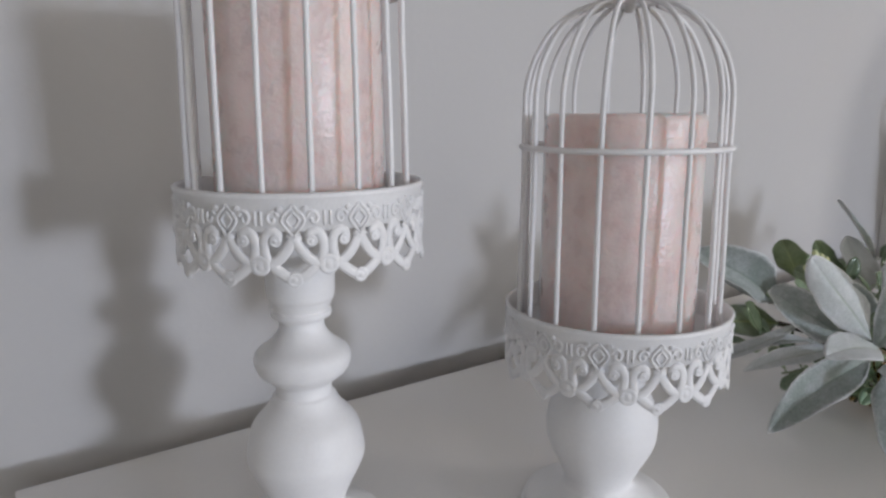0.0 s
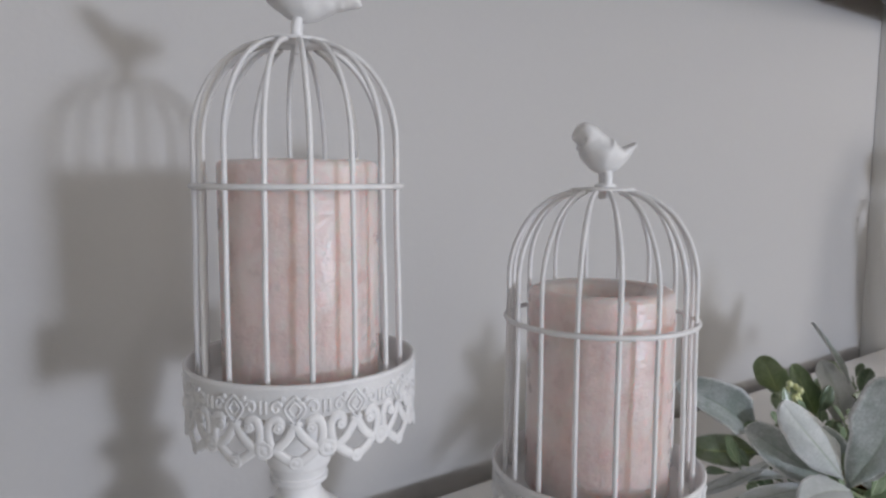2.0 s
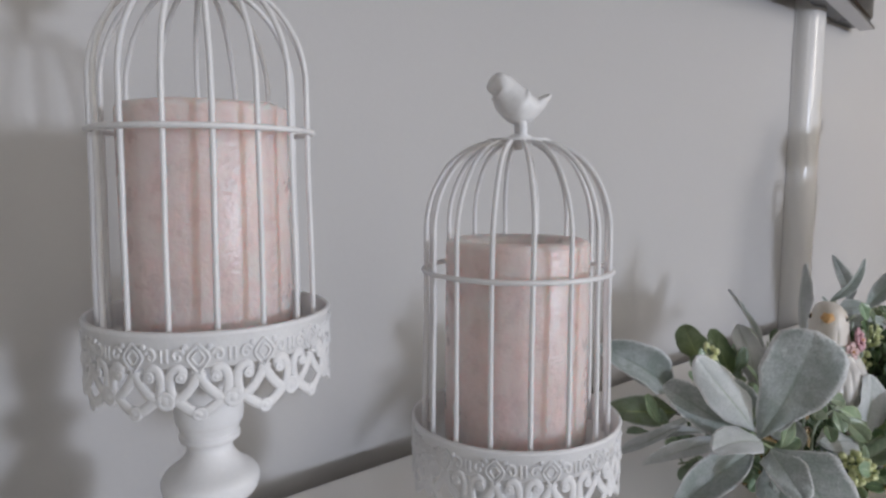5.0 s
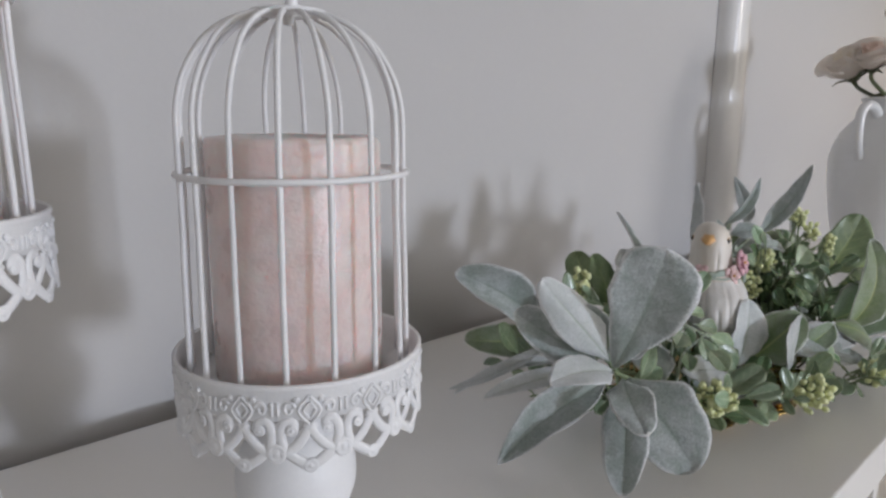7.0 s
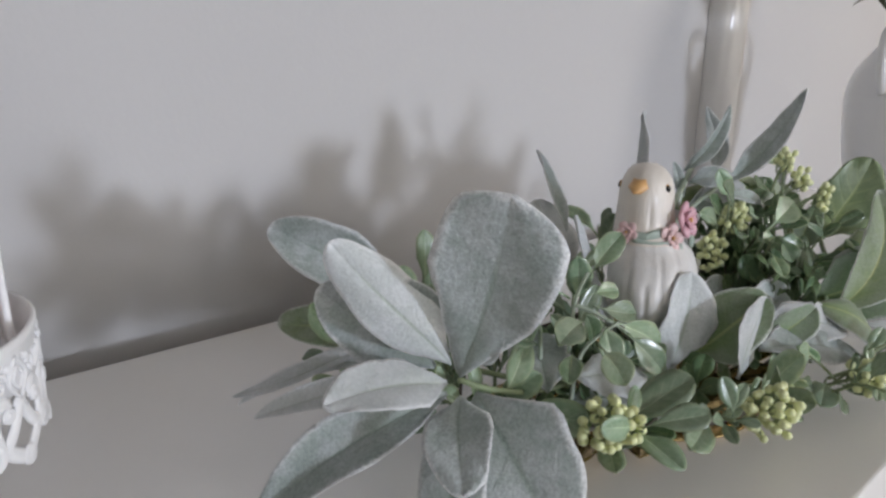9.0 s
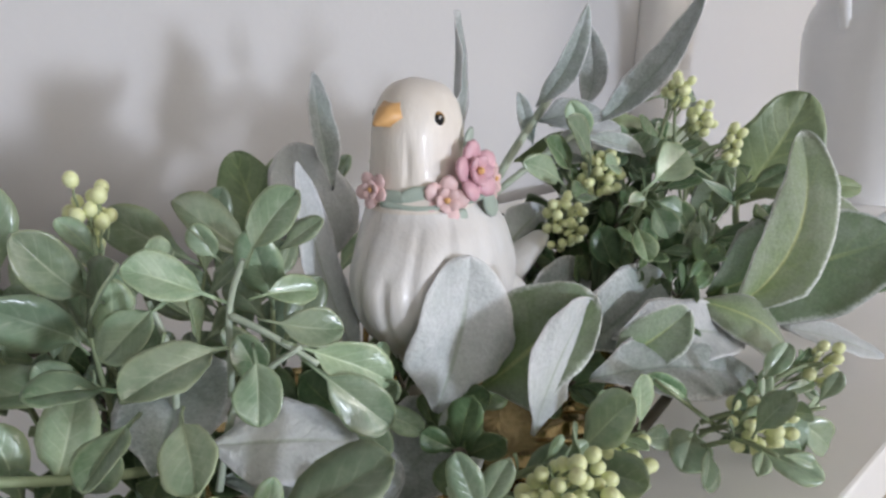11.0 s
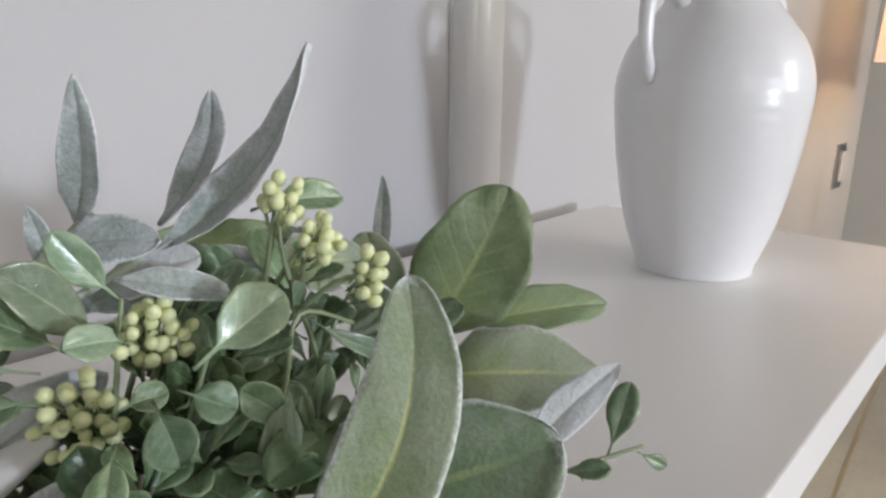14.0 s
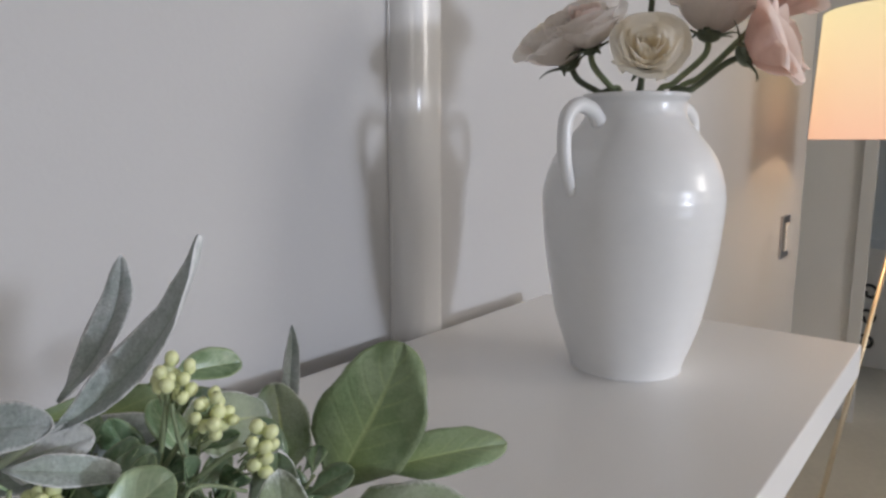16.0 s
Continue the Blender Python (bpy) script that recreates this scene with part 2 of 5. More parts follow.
PETALCREAM = material("cream_petal", (0.99, 0.94, 0.84), 0.6, vary=0.03, scale=50, fine=300, through_light=0.75)
PETALPINK = material("pink_petal", (0.95, 0.81, 0.74), 0.6, vary=0.04, scale=50, fine=300, through_light=0.75)
PETALBLUSH = material("blush_petal", (0.99, 0.95, 0.91), 0.6, vary=0.04, scale=50, fine=300, through_light=0.75)
SEPAL = material("dark_green_sepal", (0.11, 0.13, 0.075), 0.6, vary=0.1, scale=60, fine=300)
BEZEL = material("dark_bezel", (0.02, 0.02, 0.023), 0.3, vary=0.04, scale=20, fine=200)
SILVER = material("silver_strip", (0.5, 0.5, 0.52), 0.3, metal=1.0, vary=0.03, scale=20, fine=200)
SCREEN = material("dark_screen", (0.01, 0.01, 0.012), 0.1, vary=0.02, scale=5, fine=200, bump=0)

SHADE = bpy.data.materials.new("lit_shade")
SHADE.use_nodes = True
_b = SHADE.node_tree.nodes["Principled BSDF"]
_b.inputs["Base Color"].default_value = (0.85, 0.75, 0.6, 1)
_b.inputs["Roughness"].default_value = 0.8
_b.inputs["Transmission Weight"].default_value = 0.0
_t = SHADE.node_tree.nodes.new("ShaderNodeTexCoord")
_s = SHADE.node_tree.nodes.new("ShaderNodeSeparateXYZ")
_r = SHADE.node_tree.nodes.new("ShaderNodeValToRGB")
_r.color_ramp.elements[0].color, _r.color_ramp.elements[1].color = (1.0, 0.50, 0.33, 1), (1.0, 0.83, 0.42, 1)
SHADE.node_tree.links.new(_t.outputs["Generated"], _s.inputs[0])
SHADE.node_tree.links.new(_s.outputs["Z"], _r.inputs["Fac"])
SHADE.node_tree.links.new(_r.outputs["Color"], _b.inputs["Emission Color"])
_b.inputs["Emission Strength"].default_value = 0.75


# ---- building helpers ----
def mesh_of(name, bm, mats, smooth=True):
    me = bpy.data.meshes.new(name)
    bm.normal_update()
    bm.to_mesh(me)
    bm.free()
    for m in mats if isinstance(mats, (list, tuple)) else [mats]:
        me.materials.append(m)
    if smooth:
        me.polygons.foreach_set("use_smooth", [True] * len(me.polygons))
    return me


def part(name, bm, mats, parent=None, label="", smooth=True):
    ob = new(name, bm if isinstance(bm, bpy.types.Mesh) else mesh_of(name, bm, mats, smooth))
    ob.parent = parent
    if label:
        tagged(ob, label)
    return ob


def thing(name, label, category, place=None, group="", kind=""):
    ob = new(name)
    if place is not None:
        ob.matrix_world = place
    return tagged(ob, label, category, group, kind)


def box(bm, x0, x1, y0, y1, z0, z1, bevel=0.0, mat=0):
    made = bmesh.ops.create_cube(bm, size=1.0)["verts"]
    for v in made:
        v.co = Vector((x0 + (v.co.x + 0.5) * (x1 - x0), y0 + (v.co.y + 0.5) * (y1 - y0), z0 + (v.co.z + 0.5) * (z1 - z0)))
    faces = list({f for v in made for f in v.link_faces})
    for f in faces:
        f.material_index = mat
    if bevel:
        edges = list({e for v in made for e in v.link_edges})
        bmesh.ops.bevel(bm, geom=edges, offset=bevel, segments=2, affect="EDGES", profile=0.6)
    return bm


def lathe(bm, profile, seg=48, mat=0, wobble=0.0):
    """Turns (radius, height) pairs round z; a radius of 0 closes the end."""
    rings = []
    for r, z in profile:
        if r < 1e-6:
            rings.append([bm.verts.new((0, 0, z))])
        else:
            rings.append([bm.verts.new((r * (1 + wobble * math.sin(3 * a + 40 * z)) * math.cos(a),
                                        r * (1 + wobble * math.sin(3 * a + 40 * z)) * math.sin(a), z))
                          for a in (2 * math.pi * i / seg for i in range(seg))])
    for lo, hi in zip(rings, rings[1:]):
        for i in range(seg):
            j = (i + 1) % seg
            q = [lo[i % len(lo)], lo[j % len(lo)], hi[j % len(hi)], hi[i % len(hi)]]
            q = [v for k, v in enumerate(q) if v not in q[:k]]
            if len(q) > 2:
                try:
                    bm.faces.new(q).material_index = mat
                except ValueError:
                    pass
    return bm


def smooth_profile(pts, n=6):
    """Catmull-Rom through (r, z) pairs."""
    out = []
    p = [pts[0], *pts, pts[-1]]
    for i in range(1, len(p) - 2):
        for k in range(n):
            t = k / n
            out.append(tuple(0.5 * (2 * p[i][c] + (p[i + 1][c] - p[i - 1][c]) * t + (2 * p[i - 1][c] - 5 * p[i][c] + 4 * p[i + 1][c] - p[i + 2][c]) * t * t
                                    + (3 * p[i][c] - p[i - 1][c] - 3 * p[i + 1][c] + p[i + 2][c]) * t ** 3) for c in (0, 1)))
    return out + [pts[-1]]


def smooth_line(pts, n=6):
    pts = [Vector(p) for p in pts]
    p = [pts[0], *pts, pts[-1]]
    out = []
    for i in range(1, len(p) - 2):
        for k in range(n):
            t = k / n
            out.append(0.5 * (2 * p[i] + (p[i + 1] - p[i - 1]) * t + (2 * p[i - 1] - 5 * p[i] + 4 * p[i + 1] - p[i + 2]) * t * t
                              + (3 * p[i] - p[i - 1] - 3 * p[i + 1] + p[i + 2]) * t ** 3))
    return out + [pts[-1]]


def tube(bm, line, radius, seg=8, mat=0, closed=False, flat=1.0, taper=None):
    """A round bar along a line; taper gives the end radius."""
    line = [Vector(p) for p in line]
    n = len(line)
    rings = []
    x = None
    for i, p in enumerate(line):
        a = line[(i - 1) % n] if closed or i else p
        b = line[(i + 1) % n] if closed or i < n - 1 else p
        d = (b - a).normalized() if (b - a).length > 1e-9 else Vector((0, 0, 1))
        x = d.cross(Vector((0.0123, 0.0071, 1.0))) if x is None else x - d * x.dot(d)
        x = x.normalized() if x.length > 1e-3 else d.orthogonal().normalized()
        y = d.cross(x)
        r = radius if taper is None else radius + (taper - radius) * i / (n - 1)
        rings.append([bm.verts.new(p + x * r * math.cos(2 * math.pi * k / seg) + y * r * flat * math.sin(2 * math.pi * k / seg)) for k in range(seg)])
    pairs = list(zip(rings, rings[1:])) + ([(rings[-1], rings[0])] if closed else [])
    for lo, hi in pairs:
        for k in range(seg):
            j = (k + 1) % seg
            bm.faces.new((lo[k], lo[j], hi[j], hi[k])).material_index = mat
    if not closed:
        bm.faces.new(rings[0][::-1]).material_index = mat
        bm.faces.new(rings[-1]).material_index = mat
    return bm


def ball(bm, centre, radii, mat=0, u=16, v=10, turn=None):
    made = bmesh.ops.create_uvsphere(bm, u_segments=u, v_segments=v, radius=1.0)["verts"]
    m = Matrix.Translation(centre) @ (turn or Matrix()) @ Matrix.Diagonal((*(radii if hasattr(radii, "__len__") else (radii,) * 3), 1))
    for w in made:
        w.co = m @ w.co
    for f in {f for w in made for f in w.link_faces}:
        f.material_index = mat
    return bm


# ---- the room ----
def slab(name, x0, x1, y0, y1, z0, z1, mat, label, category):
    return tagged(part(name, box(bmesh.new(), x0, x1, y0, y1, z0, z1), mat, smooth=False), label, category, kind="structure")


WALL_END = 3.03
slab("floor", WEST - 0.1, EAST + 2.2, SOUTH - 0.1, 3.0, FLOOR_Z - 0.1, FLOOR_Z, FLOOR, "pale brown wooden floor of the room", "floor")
slab("ceiling", WEST - 0.1, EAST + 2.2, SOUTH - 0.1, 3.0, CEIL_Z, CEIL_Z + 0.1, CEILING, "plain white painted ceiling over the room", "ceiling")
slab("wall_north", WEST - 0.1, WALL_END, WALL_Y, WALL_Y + 0.12, FLOOR_Z, CEIL_Z, WALL, "off-white painted wall behind the console table", "wall")
slab("wall_west", WEST - 0.1, WEST, SOUTH - 0.1, WALL_Y, FLOOR_Z, CEIL_Z, WALL, "off-white painted side wall", "wall")
slab("wall_hall", 4.0, 4.12, 0.405, 3.0, FLOOR_Z, CEIL_Z, HALL, "grey shaded hallway wall past the corner", "wall")
slab("wall_hall_end", WEST, 4.0, 2.9, 3.0, FLOOR_Z, CEIL_Z, HALL, "grey hallway end wall", "wall")
slab("wall_east", 4.0, 4.12, SOUTH - 0.1, -0.55, FLOOR_Z, CEIL_Z, WALL, "off-white painted far side wall", "wall")
slab("wall_far_room", EAST + 2.0, EAST + 2.1, SOUTH - 0.1, 3.0, FLOOR_Z, CEIL_Z, HALL, "grey wall of the room past the doorway", "wall")
slab("door_casing", 3.985, 4.0, 0.358, 0.409, FLOOR_Z, 1.8, TRIM, "white painted casing round the far doorway", "trim")
slab("baseboard", 2.0, WALL_END, WALL_Y - 0.014, WALL_Y, FLOOR_Z, FLOOR_Z + 0.1, TRIM, "white painted baseboard along the wall", "baseboard")
# south wall with three window openings
OPENINGS = [(-1.07, -0.03, 0.93, 2.12), (0.52, 1.64, 0.70, 1.50), (2.33, 3.17, 1.28, 2.14)]
bm = bmesh.new()
edges_x = [WEST - 0.1] + [v for o in OPENINGS for v in o[:2]] + [EAST + 0.1]
for i in range(0, len(edges_x), 2):
    box(bm, edges_x[i], edges_x[i + 1], SOUTH - 0.12, SOUTH, FLOOR_Z, CEIL_Z)
for x0, x1, z0, z1 in OPENINGS:
    box(bm, x0, x1, SOUTH - 0.12, SOUTH, FLOOR_Z, z0)
    box(bm, x0, x1, SOUTH - 0.12, SOUTH, z1, CEIL_Z)
tagged(part("wall_south", bm, WALL, smooth=False), "off-white window wall opposite the console table", "wall", kind="structure")


# ---- console table ----
TABLE_Z = 0.75
table = thing("console_table", "white laminate console table against the wall", "table")
part("tabletop", box(bmesh.new(), 0.005, 1.385, 0.052, 0.404, TABLE_Z - 0.032, TABLE_Z, 0.0015), LAMINATE, table, smooth=False)
for x in (0.12, 1.17):
    part("side_panel", box(bmesh.new(), x, x + 0.025, 0.17, 0.395, FLOOR_Z, TABLE_Z - 0.032, 0.001), LAMINATE, table, smooth=False)
part("back_panel", box(bmesh.new(), 0.146, 1.169, 0.375, 0.39, FLOOR_Z + 0.05, TABLE_Z - 0.032, 0.001), LAMINATE, table, smooth=False)


# ---- caged pillar candles ----
CUP_R, MOTIFS = 0.0527, 13


def lace_point(u, v, lift, rim, phase):
    a = phase + u / CUP_R
    return Vector(((CUP_R + lift) * math.cos(a), (CUP_R + lift) * math.sin(a), rim - v))


def lace_strip(bm, line, half, rim, phase, lift=0.0, crown=0.0006, back=0.0007, closed=False):
    """A flat ribbon with a crowned front, laid on the cup's mantle along (u, v) points."""
    n = len(line)
    rows = []
    for i, (u, v) in enumerate(line):
        a = line[(i - 1) % n] if closed or i else line[i]
        b = line[(i + 1) % n] if closed or i < n - 1 else line[i]
        du, dv = b[0] - a[0], b[1] - a[1]
        k = math.hypot(du, dv) or 1
        nu, nv = -dv / k * half, du / k * half
        rows.append([bm.verts.new(lace_point(u + nu * f, v + nv * f, lift + h, rim, phase))
                     for f, h in ((-1, -back), (-1, 0), (-0.45, crown), (0.45, crown), (1, 0), (1, -back))])
    for lo, hi in list(zip(rows, rows[1:])) + ([(rows[-1], rows[0])] if closed else []):
        for k in range(6):
            j = (k + 1) % 6
            bm.faces.new((lo[k], lo[j], hi[j], hi[k]))
    if not closed:
        bm.faces.new(rows[0][::-1])
        bm.faces.new(rows[-1])


def lace_disc(bm, u, v, r, rim, phase, lift=0.0003):
    rings = [[bm.verts.new(lace_point(u + r * k * math.cos(t), v + r * k * math.sin(t), lift + h, rim, phase)) for t in (2 * math.pi * i / 14 for i in range(14))]
             for k, h in ((1.0, -0.0008), (1.0, 0.0), (0.86, 0.0006), (0.62, 0.0001), (0.4, 0.0002), (0.2, 0.0007))]
    for lo, hi in zip(rings, rings[1:]):
        for k in range(14):
            bm.faces.new((lo[k], lo[(k + 1) % 14], hi[(k + 1) % 14], hi[k]))
    bm.faces.new(rings[-1])
    bm.faces.new(rings[0][::-1])


def lace(rim, phase):
    """Scrollwork below the cup's band: arches, curls, round bosses and pendants, with open gaps between them."""
    bm = bmesh.new()
    pitch = 2 * math.pi * CUP_R / MOTIFS
    for m in range(MOTIFS):
        ph = radians(phase) + 2 * math.pi * m / MOTIFS
        for s in (-1, 1):
            flat = lambda pts: [(p.x, p.y) for p in smooth_line([(s * x, y, 0) for x, y in pts], 4)]
            lace_strip(bm, flat([(0.0, 0.0165), (0.0022, 0.0205), (0.0052, 0.0243), (0.0088, 0.0268), (0.0112, 0.0274)]), 0.0020, rim, ph)
            lace_strip(bm, flat([(0.0092, 0.0264), (0.0062, 0.0290), (0.0032, 0.0312), (0.0, 0.0328)]), 0.0021, rim, ph)
            lace_strip(bm, flat([(0.0098, 0.0262), (0.0108, 0.0225), (0.0110, 0.0185), (0.0098, 0.0152), (0.0076, 0.0143), (0.0060, 0.0155), (0.0062, 0.0175)]), 0.0019, rim, ph)
            lace_disc(bm, s * 0.0066, 0.0178, 0.0022, rim, ph, 0.0006)
            # relief on the band
            lace_strip(bm, flat([(0.0, 0.0045), (0.0042, 0.0100), (0.0, 0.0160)]), 0.0005, rim, ph, 0.0004, 0.0004)
            lace_strip(bm, flat([(0.0, 0.0070), (0.0023, 0.0100), (0.0, 0.0132)]), 0.0004, rim, ph, 0.0004, 0.0004)
            lace_strip(bm, flat([(0.0052, 0.0085), (0.0065, 0.0068), (0.0085, 0.0072), (0.0092, 0.0092), (0.0082, 0.0110), (0.0068, 0.0104), (0.0070, 0.0092)]), 0.0006, rim, ph, 0.0003, 0.0005)
            lace_strip(bm, flat([(0.0116, 0.0066), (0.0116, 0.0120)]), 0.0005, rim, ph, 0.0004, 0.0004)
            lace_disc(bm, s * 0.0046, 0.0058, 0.0011, rim, ph, 0.0006)
        lace_disc(bm, 0.0, 0.0325, 0.0030, rim, ph)
        lace_disc(bm, pitch / 2, 0.0270, 0.0040, rim, ph)
        lace_strip(bm, [(-0.0026, 0.0158), (0.0, 0.0172), (0.0026, 0.0158)], 0.0012, rim, ph)
    return bm


def loft(bm, spine, mat=0, seg=20):
    """A closed skin along (x, z, half width, half height) stations in the xz plane."""
    st = [tuple(0.5 * (2 * b + (c - a) * u + (2 * a - 5 * b + 4 * c - d) * u * u + (3 * b - a - 3 * c + d) * u ** 3) for a, b, c, d in zip(spine[max(0, k - 1)], spine[k], spine[k + 1], spine[min(len(spine) - 1, k + 2)]))
          for k in range(len(spine) - 1) for u in (0, 0.25, 0.5, 0.75)] + [spine[-1]]
    rings = []
    for k, (x, z, w, h) in enumerate(st):
        a, b = st[max(0, k - 1)], st[min(len(st) - 1, k + 1)]
        d = Vector((b[0] - a[0], 0, b[1] - a[1])).normalized()
        up = Vector((-d.z, 0, d.x))
        rings.append([bm.verts.new(Vector((x, 0, z)) + up * (h * math.sin(t)) + Vector((0, w * math.cos(t), 0))) for t in (2 * math.pi * i / seg for i in range(seg))])
    for lo, hi in zip(rings, rings[1:]):
        for i in range(seg):
            bm.faces.new((lo[i], lo[(i + 1) % seg], hi[(i + 1) % seg], hi[i])).material_index = mat
    bm.faces.new(rings[0][::-1]).material_index = mat
    bm.faces.new(rings[-1]).material_index = mat
    return bm


LONG_BIRD = [(-0.0276, 0.0376, 0.0066, 0.0015), (-0.0263, 0.0370, 0.0090, 0.0021), (-0.0209, 0.0325, 0.0096, 0.0025), (-0.0146, 0.0265, 0.0085, 0.0045), (-0.0092, 0.0219, 0.0078, 0.0064), (-0.0026, 0.0195, 0.0101, 0.0095), (0.0050, 0.0185, 0.0108, 0.0101),
             (0.0117, 0.0190, 0.0094, 0.0082), (0.0167, 0.0200, 0.0080, 0.0068), (0.0213, 0.0200, 0.0072, 0.0064), (0.0246, 0.0188, 0.0055, 0.0046), (0.0272, 0.0172, 0.0024, 0.0021), (0.0289, 0.0162, 0.0006, 0.0005)]
PERKY_BIRD = [(-0.0159, 0.0218, 0.0017, 0.0006), (-0.0144, 0.0209, 0.0036, 0.0015), (-0.0111, 0.0184, 0.0044, 0.0026), (-0.0074, 0.0163, 0.0062, 0.0048), (-0.0030, 0.0153, 0.0086, 0.0080), (0.0015, 0.0163, 0.0095, 0.0093), (0.0051, 0.0192, 0.0086, 0.0084), (0.0078, 0.0225, 0.0076, 0.0076), (0.0104, 0.0250, 0.0070, 0.0070), (0.0129, 0.0252, 0.0055, 0.0055), (0.0148, 0.0244, 0.0032, 0.0032), (0.0165, 0.0235, 0.0006, 0.0006)]


def small_bird(spine, turn):
    """A little cast bird on a foot, heading +x before the turn: one skin from tail to beak, folded wings, two legs."""
    bm = loft(bmesh.new(), spine)
    for v in bm.verts:
        wing = math.exp(-((v.co.x + 0.002) / 0.009) ** 2) * max(0.0, 1 - abs(v.co.z - 0.0195) / 0.007)
        v.co.y += math.copysign(0.0016 * wing, v.co.y) * (abs(v.co.y) > 0.003)
        v.co.z += 0.0006 * wing * math.sin(1400 * v.co.x + 500 * v.co.z)
        v.co += 0.0007 * noise.noise_vector(v.co * 230)
    legs = [tube(bmesh.new(), smooth_line([(0.001, k * 0.0028, 0.0125), (-0.0005, k * 0.0024, 0.006), (-0.0003, k * 0.0026, 0.0008)], 3), 0.0027, 8, taper=0.0024) for k in (-1, 1)]
    foot = ball(bmesh.new(), (-0.0003, 0, 0.0010), (0.0056, 0.0052, 0.0016))
    for b in (bm, *legs, foot):
        bmesh.ops.rotate(b, verts=b.verts, cent=(0, 0, 0), matrix=Euler((0, 0, radians(turn))).to_matrix())
    return bm, legs, foot


def cage_holder(name, label, centre, rim_z, pedestal_profile, foot, turn, phase, cage, bird_shape, bird_turn):
    x, y = centre
    holder = thing(name, label, "candle holder", pose(x, y, TABLE_Z), group="caged candle holders")
    h = rim_z - TABLE_Z
    bm = lathe(bmesh.new(), smooth_profile(pedestal_profile, 5))
    for v in bm.verts:
        v.co.z *= 1.018
        v.co += Vector((foot[0], foot[1], 0)) * (1 - 0.35 * v.co.z / h)
    part("pedestal", bm, PAINTED, holder, "turned white wooden pedestal")
    cup = part("cup", lathe(bmesh.new(), [(0, h - 0.0125), (0.049, h - 0.0125), (0.0510, h - 0.0115), (0.0516, h - 0.001), (0.0526, h + 0.0002), (0.0536, h - 0.0008), (0.0534, h - 0.0022),
                                         (0.0527, h - 0.003), (0.0527, h - 0.0140), (0.0519, h - 0.0143), (0.0512, h - 0.0138), (0, h - 0.0138)], 78), ENAMEL, holder, "embossed white metal cup")
    part("lace", lace(h, phase), ENAMEL, cup, "pierced white metal lace edging")
    ring_z, top_z = cage[0] - TABLE_Z, cage[1] - TABLE_Z
    part("ring", tube(bmesh.new(), [(0.0473 * math.cos(a), 0.0473 * math.sin(a), ring_z) for a in (2 * math.pi * i / 64 for i in range(64))], 0.0013, 8, closed=True), ENAMEL, holder)
    for i in range(16):
        a = radians(turn) + 2 * math.pi * i / 16
        pts = [(0.0470, h - 0.0115), (0.0466, h + 0.03), (0.0460, ring_z - 0.02), (0.0459, ring_z + 0.015), (0.0452, ring_z + 0.028), (0.0418, ring_z + 0.040),
               (0.0345, ring_z + 0.052), (0.0245, top_z - 0.0042), (0.0140, top_z - 0.0006)]
        sway = [0.0004 * math.sin(7.3 * i + k) for k in range(9)]
        part("wire", tube(bmesh.new(), smooth_line([(r * math.cos(a + w / 0.046), r * math.sin(a + w / 0.046), z) for (r, z), w in zip(pts, sway)], 4), 0.00122, 6), ENAMEL, holder)
    part("cap", lathe(bmesh.new(), [(0, top_z - 0.0045), (0.0022, top_z - 0.0045), (0.0025, top_z - 0.001), (0.0150, top_z - 0.0006), (0.0160, top_z + 0.0002), (0.0150, top_z + 0.001), (0.004, top_z + 0.0015), (0, top_z + 0.0015)], 32), ENAMEL, holder)
    skin, legs, foot = small_bird(bird_shape, bird_turn)
    bird = part("finial", skin, ENAMEL, holder, "small cast white bird finial")
    for leg in legs:
        part("leg", leg, ENAMEL, bird)
    part("foot", foot, ENAMEL, bird)
    bird.location = (0.001, 0, top_z + 0.001)
    return holder


PEDESTAL_A = [(0.0, 0.0), (0.036, 0.0), (0.0375, 0.003), (0.036, 0.007), (0.026, 0.011), (0.0175, 0.016), (0.0205, 0.0265), (0.0268, 0.040), (0.0272, 0.047),
              (0.0245, 0.058), (0.0170, 0.067), (0.0145, 0.0715), (0.0130, 0.0730), (0.0132, 0.0775), (0.0160, 0.0800), (0.0205, 0.084), (0.0222, 0.0895), (0.0205, 0.0935), (0.0150, 0.0975),
              (0.0112, 0.102), (0.0102, 0.1055), (0.0112, 0.108), (0.0134, 0.1092), (0.0136, 0.1115), (0.0128, 0.1125), (0.0140, 0.116), (0.0155, 0.122), (0.0155, 0.1545)]
PEDESTAL_B = [(0.0, 0.0), (0.036, 0.0), (0.0375, 0.003), (0.036, 0.007), (0.026, 0.010), (0.0172, 0.016), (0.0195, 0.0235), (0.0262, 0.0375), (0.0275, 0.047),
              (0.0262, 0.056), (0.0215, 0.066), (0.0165, 0.075), (0.016, 0.0935)]
CANDLE_A, CANDLE_B = (0.1230, 0.2735), (0.2545, 0.2055)
cage_holder("candle_holder", "tall white caged candle holder with a bird finial", CANDLE_A, 0.9225, PEDESTAL_A, (-0.0030, 0.0012), 4.0, 214.8, (1.0015, 1.066), LONG_BIRD, -30)
cage_holder("candle_holder", "short white caged candle holder with a bird finial", CANDLE_B, 0.8610, PEDESTAL_B, (-0.0034, 0.0038), 7.0, 213.5, (0.9355, 0.9995), PERKY_BIRD, 150)


